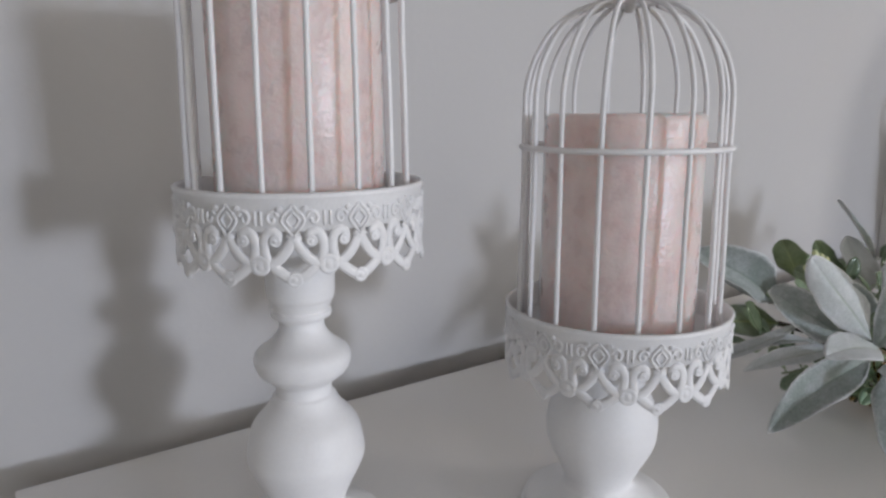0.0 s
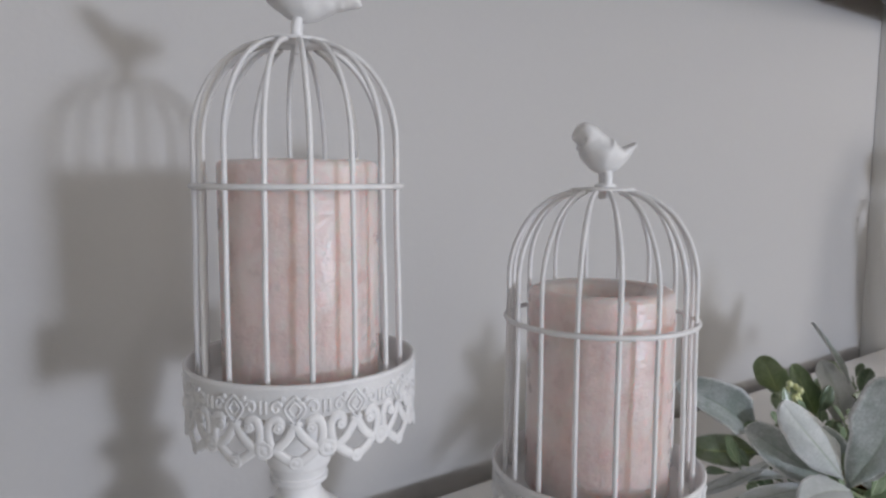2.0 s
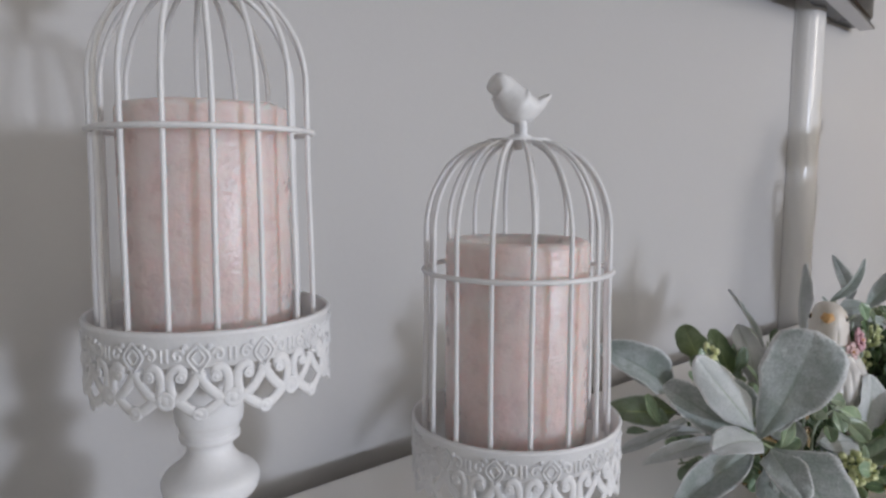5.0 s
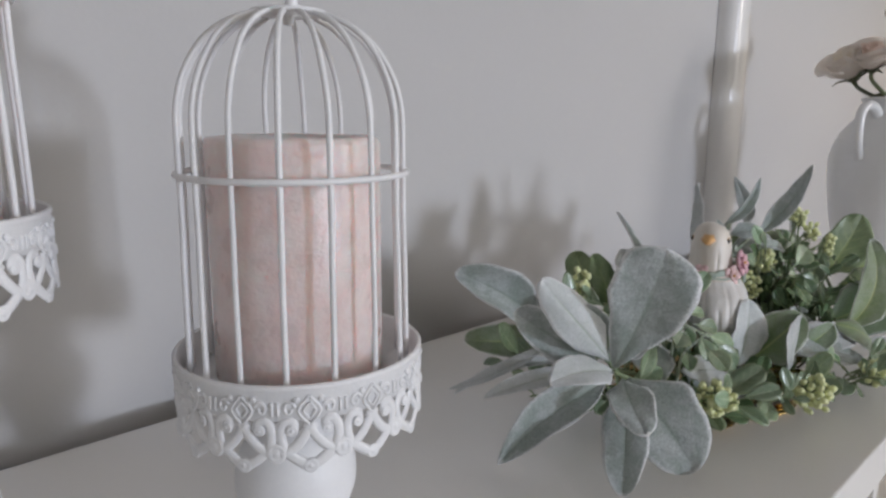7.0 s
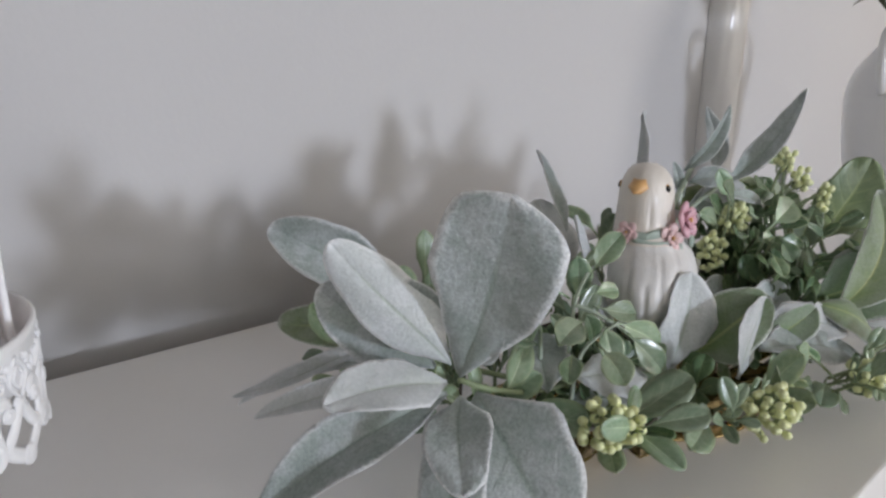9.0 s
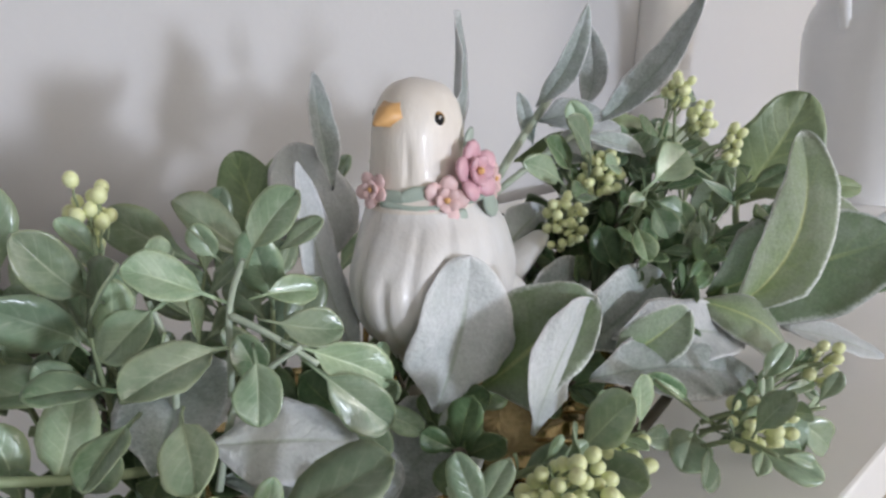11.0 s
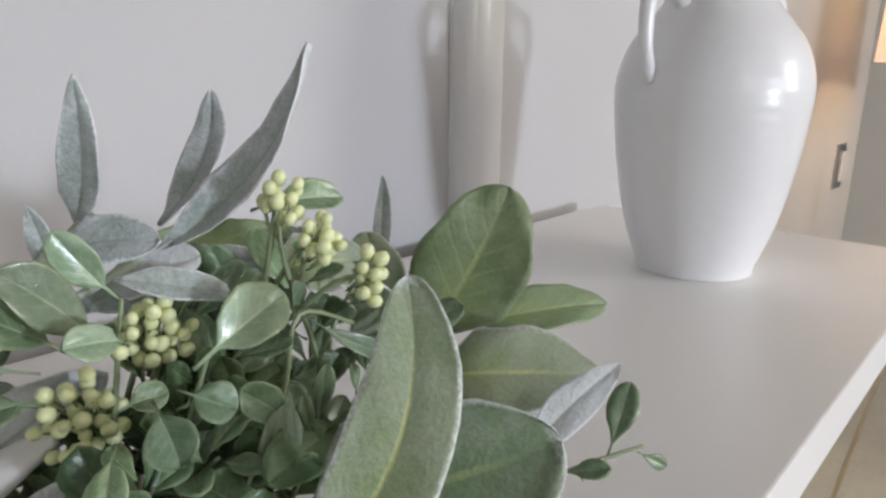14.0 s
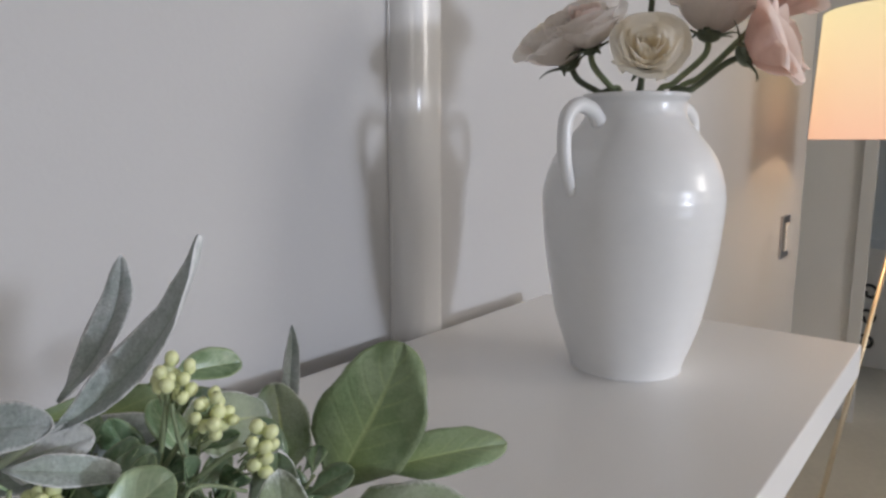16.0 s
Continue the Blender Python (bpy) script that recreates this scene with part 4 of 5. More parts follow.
def leaf_mesh(name, base, tip, width, face, mats, bend=0.06, cup=0.25, shape="oval", droop=0.0, rows_n=16, fine=True, seed=0, thick=0.0005, twist=0.0, curve=0.0):
    """One leaf from base to tip: midrib groove, cupped halves, waved rim and real thickness; curve bows it sideways."""
    base, tip, face = Vector(base), Vector(tip), Vector(face)
    d = tip - base
    length = d.length
    y = d / length
    n = (face - y * face.dot(y)).normalized()
    x = y.cross(n)
    x0, n0 = x, n
    bm = bmesh.new()
    across = [0.03, 0.22, 0.45, 0.68, 0.86, 1.0] if fine else [0.07, 0.55, 1.0]
    across = [-q for q in across[::-1]] + [0.0] + across
    cols = len(across) - 1
    top, low, where = [], [], {}
    for i in range(rows_n + 1):
        s = 1 - (1 - i / rows_n) ** 1.7
        w = width / 2 * outline(s, shape)
        mid = base + d * s + n0 * (length * (bend * 4 * s * (1 - s) - droop * s * s))
        mid += x0 * (0.03 * length * math.sin(3.0 * s + seed) + curve * length * 4 * s * (1 - s))
        lean = math.atan(curve * 4 * (1 - 2 * s))
        ta, tb = [], []
        spin = Matrix.Rotation(radians(twist) * s, 3, y)
        x, n = spin @ (x0 * math.cos(lean) - y * math.sin(lean)), spin @ n0
        for q in across:
            wave = 0.050 * width * math.sin(8 * s + 3.1 * q + seed) * abs(q) ** 1.5 + 0.016 * width * math.sin(27 * s + 7 * q + 2 * seed) * abs(q)
            groove = -0.0008 * max(0, 1 - abs(q) / 0.3) * min(1, w / 0.004)
            lift = cup * w * (abs(q) ** 1.6) + wave + groove
            p = mid + x * (w * q * (1 + 0.035 * math.sin(15 * s + 1.3 * seed + 2 * q) + 0.012 * math.sin(61 * s + seed * 3 + 5 * q))) + n * lift
            rim = thick * (0.30 + 0.70 * (1 - abs(q) ** 4))
            ta.append(bm.verts.new(p + n * rim))
            tb.append(bm.verts.new(p - n * rim))
            where[ta[-1]] = where[tb[-1]] = (0.5 + 0.5 * q, s)
        top.append(ta)
        low.append(tb)
    under = 1 if len(mats) > 1 else 0
    for i in range(rows_n):
        for j in range(cols):
            bm.faces.new((top[i][j], top[i][j + 1], top[i + 1][j + 1], top[i + 1][j]))
            bm.faces.new((low[i][j], low[i + 1][j], low[i + 1][j + 1], low[i][j + 1])).material_index = under
        bm.faces.new((top[i][0], top[i + 1][0], low[i + 1][0], low[i][0])).material_index = under
        bm.faces.new((top[i][cols], low[i][cols], low[i + 1][cols], top[i + 1][cols])).material_index = under
    for j in range(cols):
        bm.faces.new((top[0][j], low[0][j], low[0][j + 1], top[0][j + 1]))
    layer = bm.loops.layers.uv.new("blade")
    for f in bm.faces:
        for loop in f.loops:
            loop[layer].uv = where[loop.vert]
    bmesh.ops.remove_doubles(bm, verts=bm.verts[:], dist=0.00002)
    return mesh_of(name, bm, mats)


VV, PP, GG, DD = (VELVET, PALE), (PALE, PALE), (BROAD, PALE), (LUSH, LUSH)
HEART = (0.445, 0.161, 0.808)
leaf_count = itertools.count()


def large_leaf(base, tip, width, face, mats, bend, cup, shape, twist=0.0, curve=0.0):
    return part("leaf", leaf_mesh("leaf", base, tip, width, face, mats, bend, cup, shape, seed=next(leaf_count) * 1.7, twist=twist, curve=curve), None, greens)


# rosette of velvety leaves at the near end
large_leaf(HEART, (0.434, 0.126, 0.888), 0.046, (-0.8, -0.55, 0.15), VV, 0.03, 0.10, "paddle")
large_leaf((0.440, 0.163, 0.812), (0.401, 0.182, 0.868), 0.026, (-0.55, -0.6, 0.3), PP, 0.03, -0.25, "oval")
large_leaf((0.440, 0.170, 0.810), (0.412, 0.213, 0.838), 0.030, (-0.6, -0.3, 0.75), VV, 0.05, 0.2, "oval")
large_leaf((0.432, 0.155, 0.812), (0.381, 0.159, 0.816), 0.023, (-0.2, -0.5, 0.9), PP, 0.08, 0.15, "oval")
large_leaf((0.434, 0.147, 0.808), (0.405, 0.116, 0.794), 0.025, (-0.5, -0.3, 0.8), VV, 0.06, 0.1, "oval")
large_leaf((0.446, 0.150, 0.805), (0.438, 0.104, 0.764), 0.047, (-0.55, -0.35, 0.6), VV, 0.10, 0.12, "oval")
large_leaf((0.436, 0.150, 0.802), (0.400, 0.122, 0.758), 0.026, (-0.6, -0.3, 0.6), VV, 0.05, 0.1, "oval")
large_leaf((0.438, 0.162, 0.803), (0.360, 0.176, 0.769), 0.024, (-0.3, -0.55, 0.8), VV, 0.10, 0.55, "lance")
large_leaf((0.445, 0.205, 0.812), (0.384, 0.243, 0.788), 0.0085, (-0.4, -0.5, 0.8), PP, 0.12, 0.5, "lance", 0, -0.12)
large_leaf((0.440, 0.190, 0.803), (0.385, 0.238, 0.785), 0.0085, (-0.4, -0.5, 0.8), PP, 0.08, 0.5, "lance", 0, 0.10)
large_leaf((0.434, 0.180, 0.806), (0.376, 0.203, 0.794), 0.013, (-0.3, -0.5, 0.8), PP, 0.06, 0.4, "lance")
large_leaf((0.470, 0.236, 0.815), (0.423, 0.276, 0.851), 0.030, (-0.7, -0.5, 0.5), VV, 0.10, 0.85, "oval")
large_leaf((0.470, 0.238, 0.812), (0.436, 0.266, 0.838), 0.014, (-0.6, -0.4, 0.6), PP, 0.05, 0.3, "lance")
large_leaf((0.470, 0.235, 0.800), (0.418, 0.262, 0.806), 0.026, (-0.3, -0.6, 0.7), GG, 0.05, 0.2, "oval")
large_leaf((0.450, 0.158, 0.812), (0.446, 0.140, 0.838), 0.014, (-0.7, -0.5, 0.4), PP, 0.04, 0.2, "oval")
large_leaf((0.452, 0.170, 0.812), (0.425, 0.170, 0.850), 0.018, (-0.7, -0.5, 0.4), VV, 0.04, 0.2, "oval")
# behind and beside the figurine
large_leaf((0.612, 0.295, 0.800), (0.626, 0.318, 0.832), 0.030, (-0.6, -0.6, 0.3), DD, 0.03, 0.1, "oval")
large_leaf((0.593, 0.225, 0.833), (0.610, 0.268, 0.876), 0.014, (-0.2, -0.9, 0.1), VV, 0.05, 0.3, "lance", 30)
large_leaf((0.634, 0.203, 0.824), (0.646, 0.213, 0.903), 0.037, (0.42, -0.9, 0.1), VV, -0.05, 0.1, "lance", 25, 0.15)
large_leaf((0.585, 0.228, 0.798), (0.590, 0.246, 0.850), 0.036, (-0.25, -0.9, 0.2), PP, 0.05, 0.12, "oval")
large_leaf((0.575, 0.240, 0.795), (0.570, 0.262, 0.846), 0.028, (-0.3, -0.9, 0.2), DD, 0.05, 0.12, "oval")
large_leaf((0.563, 0.165, 0.790), (0.556, 0.193, 0.853), 0.019, (0.35, -0.85, 0.3), PP, -0.03, 0.12, "lance")
large_leaf((0.572, 0.139, 0.780), (0.585, 0.140, 0.829), 0.034, (-0.25, -0.85, 0.35), PP, 0.05, 0.12, "oval")
large_leaf((0.590, 0.138, 0.784), (0.611, 0.109, 0.817), 0.034, (-0.55, -0.5, 0.6), GG, 0.06, 0.35, "oval")
large_leaf((0.583, 0.109, 0.782), (0.611, 0.112, 0.816), 0.024, (0.2, -0.95, 0.25), PP, 0.03, -0.1, "oval", 0, -0.08)
large_leaf((0.650, 0.127, 0.7845), (0.698, 0.101, 0.784), 0.027, (-0.1, -0.65, 0.75), PP, 0.10, 0.15, "oval")
large_leaf((0.645, 0.138, 0.780), (0.693, 0.134, 0.800), 0.032, (-0.2, -0.75, 0.6), VV, 0.06, 0.2, "oval")
large_leaf((0.635, 0.160, 0.778), (0.684, 0.166, 0.796), 0.028, (-0.1, -0.8, 0.55), VV, 0.05, 0.1, "oval")
large_leaf((0.618, 0.114, 0.785), (0.692, 0.090, 0.770), 0.028, (0.0, -0.5, 0.85), VV, 0.06, 0.1, "lance")
large_leaf((0.640, 0.120, 0.780), (0.660, 0.105, 0.803), 0.020, (-0.5, -0.7, 0.4), GG, 0.04, 0.3, "oval")
large_leaf((0.502, 0.146, 0.796), (0.536, 0.130, 0.789), 0.024, (-0.05, -0.55, 0.85), PP, 0.08, -0.1, "oval")
large_leaf((0.508, 0.152, 0.780), (0.549, 0.127, 0.772), 0.032, (-0.05, -0.5, 0.9), VV, 0.06, 0.1, "oval")
large_leaf((0.594, 0.152, 0.770), (0.548, 0.132, 0.763), 0.034, (-0.1, -0.5, 0.9), VV, 0.06, 0.1, "oval")
large_leaf((0.490, 0.150, 0.790), (0.515, 0.190, 0.800), 0.030, (-0.3, -0.5, 0.8), VV, 0.05, 0.1, "oval")
large_leaf((0.650, 0.210, 0.790), (0.690, 0.235, 0.800), 0.030, (-0.3, -0.6, 0.7), VV, 0.05, 0.1, "oval")
large_leaf((0.650, 0.190, 0.800), (0.700, 0.205, 0.812), 0.022, (-0.1, -0.8, 0.5), PP, 0.04, 0.1, "lance")
# far end
large_leaf((0.702, 0.226, 0.830), (0.788, 0.214, 0.836), 0.022, (-0.4, -0.7, 0.5), DD, 0.05, 0.1, "lance")
large_leaf((0.699, 0.213, 0.861), (0.692, 0.182, 0.9066), 0.0115, (-0.75, -0.60, 0.1), VV, 0.05, 0.35, "lance", 35, 0.05)
large_leaf((0.719, 0.203, 0.859), (0.761, 0.2315, 0.901), 0.0150, (-0.75, -0.35, 0.1), VV, -0.06, 0.2, "lance", 20, 0.07)
large_leaf((0.714, 0.189, 0.854), (0.752, 0.161, 0.916), 0.0185, (-0.75, -0.55, 0.35), VV, -0.10, 0.35, "lance", -60, 0.10)
large_leaf((0.690, 0.205, 0.845), (0.686, 0.214, 0.868), 0.008, (-0.6, -0.7, 0.2), VV, 0.0, 0.2, "lance")
large_leaf((0.700, 0.200, 0.845), (0.722, 0.180, 0.852), 0.018, (-0.4, -0.6, 0.6), PP, 0.06, 0.1, "oval")
large_leaf((0.690, 0.205, 0.838), (0.755, 0.190, 0.842), 0.020, (-0.4, -0.6, 0.6), VV, 0.05, 0.1, "lance")
large_leaf((0.745, 0.178, 0.842), (0.790, 0.182, 0.838), 0.024, (-0.3, -0.75, 0.5), GG, 0.05, 0.1, "oval")
large_leaf((0.800, 0.155, 0.808), (0.822, 0.138, 0.868), 0.042, (-0.7, -0.6, 0.35), DD, 0.03, 0.1, "oval")
large_leaf((0.822, 0.152, 0.812), (0.865, 0.116, 0.815), 0.021, (-0.3, -0.55, 0.75), DD, 0.08, 0.15, "oval")
large_leaf((0.699, 0.111, 0.787), (0.739, 0.106, 0.858), 0.0275, (-0.75, -0.6, 0.25), GG, 0.05, 0.22, "oval", 8, 0.19)
large_leaf((0.720, 0.126, 0.784), (0.755, 0.070, 0.821), 0.047, (-0.83, -0.50, 0.24), GG, 0.04, 0.10, "oval")
large_leaf((0.775, 0.136, 0.808), (0.823, 0.094, 0.806), 0.036, (-0.35, -0.35, 0.85), GG, 0.08, 0.1, "oval")
large_leaf((0.752, 0.106, 0.770), (0.780, 0.069, 0.757), 0.017, (-0.2, -0.3, 0.9), PP, 0.05, 0.1, "lance")
large_leaf((0.775, 0.092, 0.798), (0.800, 0.077, 0.823), 0.013, (-0.6, -0.6, 0.4), PP, 0.03, 0.2, "lance")
large_leaf((0.806, 0.190, 0.818), (0.815, 0.199, 0.866), 0.008, (-0.5, -0.8, 0.1), VV, 0.04, 0.3, "lance")
large_leaf((0.790, 0.175, 0.810), (0.800, 0.190, 0.846), 0.024, (-0.5, -0.8, 0.2), GG, 0.04, 0.2, "oval")
large_leaf((0.780, 0.165, 0.800), (0.772, 0.150, 0.838), 0.020, (-0.6, -0.6, 0.4), GG, 0.04, 0.2, "oval")
large_leaf((0.770, 0.110, 0.790), (0.800, 0.098, 0.792), 0.022, (-0.3, -0.5, 0.8), VV, 0.05, 0.2, "oval")
large_leaf((0.708, 0.162, 0.802), (0.749, 0.147, 0.776), 0.013, (-0.3, -0.4, 0.9), PP, 0.10, 0.1, "lance")
large_leaf((0.686, 0.116, 0.797), (0.720, 0.090, 0.7655), 0.024, (-0.3, -0.5, 0.8), GG, 0.22, -0.25, "lance")

# main stems
for pts, r, m in [([(0.47, 0.180, 0.796), (0.52, 0.16, 0.782), (0.60, 0.20, 0.778), (0.69, 0.19, 0.790), (0.75, 0.14, 0.792)], 0.0014, STEM),
                  ([(0.60, 0.205, 0.790), (0.645, 0.198, 0.822), (0.675, 0.203, 0.845), (0.703, 0.209, 0.864)], 0.0019, PALESTEM),
                  ([(0.645, 0.198, 0.822), (0.680, 0.197, 0.838), (0.714, 0.192, 0.854)], 0.0015, PALESTEM),
                  ([(0.50, 0.150, 0.772), (0.55, 0.115, 0.766), (0.62, 0.100, 0.768), (0.70, 0.115, 0.778)], 0.0020, DARKSTEM),
                  ([(0.47, 0.235, 0.800), (0.52, 0.215, 0.785), (0.60, 0.225, 0.775), (0.68, 0.21, 0.785)], 0.0020, DARKSTEM),
                  ([(0.445, 0.161, 0.806), (0.462, 0.158, 0.797), (0.490, 0.156, 0.788), (0.515, 0.158, 0.784)], 0.0013, STEM),
                  ([(0.72, 0.12, 0.788), (0.75, 0.13, 0.800), (0.80, 0.155, 0.810), (0.825, 0.152, 0.812)], 0.0016, STEM)]:
    part("stem", tube(bmesh.new(), smooth_line(pts, 6), r, 8), m, greens)

# small-leaved sprigs
SMALL = []
for k in range(6):
    rng = random.Random(40 + k)
    L = (0.0175, 0.021, 0.0255, 0.015, 0.023, 0.019)[k]
    SMALL.append(leaf_mesh("leaf", (0, 0, 0), (0, L, 0), L * rng.uniform(0.40, 0.48), (0, 0, 1), (GLOSSY, GLOSSY), rng.uniform(0.02, 0.10), rng.uniform(0.1, 0.35), "stalked", rng.uniform(0, 0.18), 10, False, k, 0.0003))
SMALL_MID = [mesh_of("leaf", (lambda b: (b.from_mesh(me), b)[1])(bmesh.new()), (MIDGREEN, MIDGREEN)) for me in SMALL]
# small leaf in the darkened green, for filling shady gaps
GAP_SHADE_LEAVES = [leaf_mesh("leaf", (0, 0, 0), (0, 0.014, 0), 0.009, (0, 0, 1), (SHADED_GREEN, SHADED_GREEN), 0.05, 0.3, "spoon", 0.1, 6, False, 3, 0.0003)]


def sprig(base, direction, length, count, scale, seed, meshes=SMALL, material_=STEM):
    rng = random.Random(seed)
    base, direction = Vector(base), Vector(direction).normalized()
    side = direction.cross(Vector((0.2, 0.1, 1))).normalized()
    bow = Vector((0, 0, 1)).lerp(side, rng.uniform(-0.5, 0.5)) * length * rng.uniform(0.0, 0.15)
    line = smooth_line([base, base + direction * length * 0.5 + bow, base + direction * length + bow * 0.6], 4)
    st = part("sprig", tube(bmesh.new(), line, 0.0010, 6, taper=0.0006), material_, greens)
    for i in range(count):
        f = 0.15 + 0.85 * (i + rng.uniform(-0.2, 0.4)) / count
        p = line[min(len(line) - 1, max(0, int(f * (len(line) - 1))))]
        a = i * 2.39996 + rng.uniform(-0.4, 0.4)
        up = direction.orthogonal().normalized()
        out = (Matrix.Rotation(a, 3, direction) @ up)
        y = (out * 0.8 + direction * rng.uniform(0.3, 1.0) + Vector((0, 0, 0.25))).normalized()
        z = (Vector((-0.35, -0.75, 0.8)) + 0.5 * noise.random_unit_vector()).normalized()
        z = (z - y * z.dot(y)).normalized()
        x = y.cross(z)
        m = Matrix((x, y, z)).transposed().to_4x4()
        ob = part("leaf", rng.choice(meshes), None, st)
        ob.matrix_basis = Matrix.Translation(p + y * 0.0015) @ m @ Matrix.Diagonal((*(scale * rng.choice((0.65, 0.8, 0.95, 1.1, 1.3)),) * 3, 1))


sprig_count = itertools.count(100)


def leafy_sprig(base, direction, length, count, scale):
    """A stem set with glossy leaves; darker ones are mixed in towards the far end."""
    sprig(base, direction, length, count, scale, next(sprig_count), SMALL if base[0] < 0.655 else SMALL_MID)


leafy_sprig((0.535, 0.175, 0.785), (0.1, 0.1, 1.0), 0.045, 8, 1.34)
leafy_sprig((0.545, 0.158, 0.782), (0.3, -0.5, 0.3), 0.022, 6, 0.98)
leafy_sprig((0.5, 0.19, 0.785), (-0.4, 0.2, 0.8), 0.04, 8, 1.22)
leafy_sprig((0.485, 0.205, 0.79), (-0.3, 0.4, 0.8), 0.04, 8, 1.06)
leafy_sprig((0.47, 0.215, 0.785), (-0.9, 0.3, 0.2), 0.045, 8, 1.06)
leafy_sprig((0.455, 0.18, 0.785), (-0.8, 0.4, 0.0), 0.045, 7, 1.1)
leafy_sprig((0.54, 0.21, 0.78), (-0.1, 0.4, 0.8), 0.04, 8, 1.18)
leafy_sprig((0.5, 0.13, 0.775), (-0.2, -0.6, 0.3), 0.03, 7, 1.22)
leafy_sprig((0.575, 0.115, 0.765), (0.1, -0.7, 0.4), 0.03, 9, 1.0)
leafy_sprig((0.595, 0.11, 0.765), (0.5, -0.6, 0.4), 0.03, 8, 1.0)
leafy_sprig((0.56, 0.11, 0.768), (-0.5, -0.6, 0.4), 0.028, 8, 1.0)
leafy_sprig((0.65, 0.09, 0.764), (0.4, -0.6, 0.3), 0.04, 8, 0.79)
leafy_sprig((0.665, 0.085, 0.766), (0.8, -0.2, 0.1), 0.045, 7, 0.73)
leafy_sprig((0.64, 0.085, 0.765), (-0.2, -0.8, 0.3), 0.028, 7, 1.0)
leafy_sprig((0.7, 0.19, 0.8), (0.5, -0.1, 0.9), 0.05, 9, 1.18)
leafy_sprig((0.71, 0.175, 0.8), (0.3, -0.5, 0.8), 0.04, 9, 1.06)
leafy_sprig((0.735, 0.165, 0.795), (0.4, 0.2, 0.9), 0.055, 9, 1.06)
leafy_sprig((0.75, 0.15, 0.795), (0.6, -0.2, 0.7), 0.045, 9, 0.94)
leafy_sprig((0.7, 0.165, 0.785), (0.1, -0.6, 0.6), 0.03, 8, 1.06)
leafy_sprig((0.77, 0.15, 0.785), (0.5, 0.4, 0.6), 0.045, 8, 1.06)
leafy_sprig((0.79, 0.1, 0.775), (0.8, -0.4, 0.1), 0.045, 5, 0.95)
leafy_sprig((0.72, 0.14, 0.78), (0.3, -0.3, 0.9), 0.03, 8, 0.95)
leafy_sprig((0.735, 0.195, 0.795), (0.2, -0.2, 0.6), 0.035, 8, 1.12)
leafy_sprig((0.765, 0.185, 0.79), (-0.2, -0.3, 0.7), 0.035, 8, 1.06)
leafy_sprig((0.745, 0.16, 0.785), (-0.3, -0.6, 0.6), 0.03, 8, 1.06)
leafy_sprig((0.715, 0.21, 0.805), (0.5, 0.1, 0.5), 0.04, 8, 1.12)
leafy_sprig((0.455, 0.19, 0.772), (-0.5, -0.3, 0.4), 0.035, 7, 1.1)
leafy_sprig((0.475, 0.178, 0.776), (-0.3, -0.6, 0.3), 0.03, 7, 1.1)
leafy_sprig((0.47, 0.165, 0.775), (-0.6, 0.4, 0.4), 0.03, 7, 1.04)
leafy_sprig((0.6, 0.24, 0.775), (0.1, 0.3, 0.8), 0.045, 8, 1.18)
leafy_sprig((0.65, 0.235, 0.775), (0.2, 0.3, 0.8), 0.05, 8, 1.18)
# leaves deep in the near sprigs
leafy_sprig((0.478, 0.200, 0.775), (-0.3, 0.2, 0.9), 0.050, 9, 1.1)
leafy_sprig((0.496, 0.205, 0.772), (0.1, 0.2, 0.9), 0.055, 10, 1.1)
leafy_sprig((0.515, 0.192, 0.770), (0.2, 0.1, 0.9), 0.050, 9, 1.05)
leafy_sprig((0.470, 0.185, 0.775), (-0.5, -0.1, 0.7), 0.045, 8, 1.0)
leafy_sprig((0.530, 0.196, 0.770), (0.3, 0.2, 0.8), 0.045, 8, 1.0)
leafy_sprig((0.492, 0.185, 0.775), (-0.1, 0.0, 1.0), 0.040, 8, 1.1)


def blade(base, tip, width, mats, seed, face=(-0.55, -0.65, 0.6), bend=0.07, cup=0.22, droop=0.05):
    """One larger glossy leaf on its own short stalk."""
    rng = random.Random(900 + seed)
    face = Vector(face) + Vector([rng.uniform(-0.3, 0.3) for _ in range(3)])
    return part("leaf", leaf_mesh("leaf", base, tip, width, face, mats, bend * rng.uniform(0.6, 1.4), cup * rng.uniform(0.6, 1.5), "stalked", droop, 12, True, seed * 2.3, 0.00035, curve=rng.uniform(-0.06, 0.06)), None, greens)


GL, MG = (GLOSSY, GLOSSY), (MIDGREEN, GLOSSY)
# whorls of glossy leaves before the figurine
for pts in (((0.512, 0.160, 0.772), (0.515, 0.160, 0.800), (0.516, 0.159, 0.824), (0.519, 0.155, 0.838)), ((0.505, 0.150, 0.778), (0.513, 0.151, 0.802), (0.527, 0.142, 0.816)),
            ((0.500, 0.165, 0.778), (0.503, 0.168, 0.808), (0.500, 0.172, 0.826)), ((0.516, 0.159, 0.822), (0.521, 0.150, 0.819), (0.530, 0.139, 0.811))):
    part("stem", tube(bmesh.new(), smooth_line(pts, 5), 0.0011, 8, taper=0.0008), PALESTEM, greens)
blade((0.519, 0.155, 0.836), (0.530, 0.145, 0.856), 0.0120, GL, 1)
blade((0.518, 0.164, 0.824), (0.494, 0.172, 0.836), 0.0130, GL, 2)
blade((0.505, 0.170, 0.826), (0.485, 0.165, 0.817), 0.0140, GL, 3)
blade((0.514, 0.151, 0.816), (0.482, 0.140, 0.819), 0.0140, GL, 4)
blade((0.514, 0.144, 0.820), (0.509, 0.131, 0.805), 0.0120, GL, 5)
blade((0.524, 0.146, 0.818), (0.549, 0.132, 0.801), 0.0135, GL, 6)
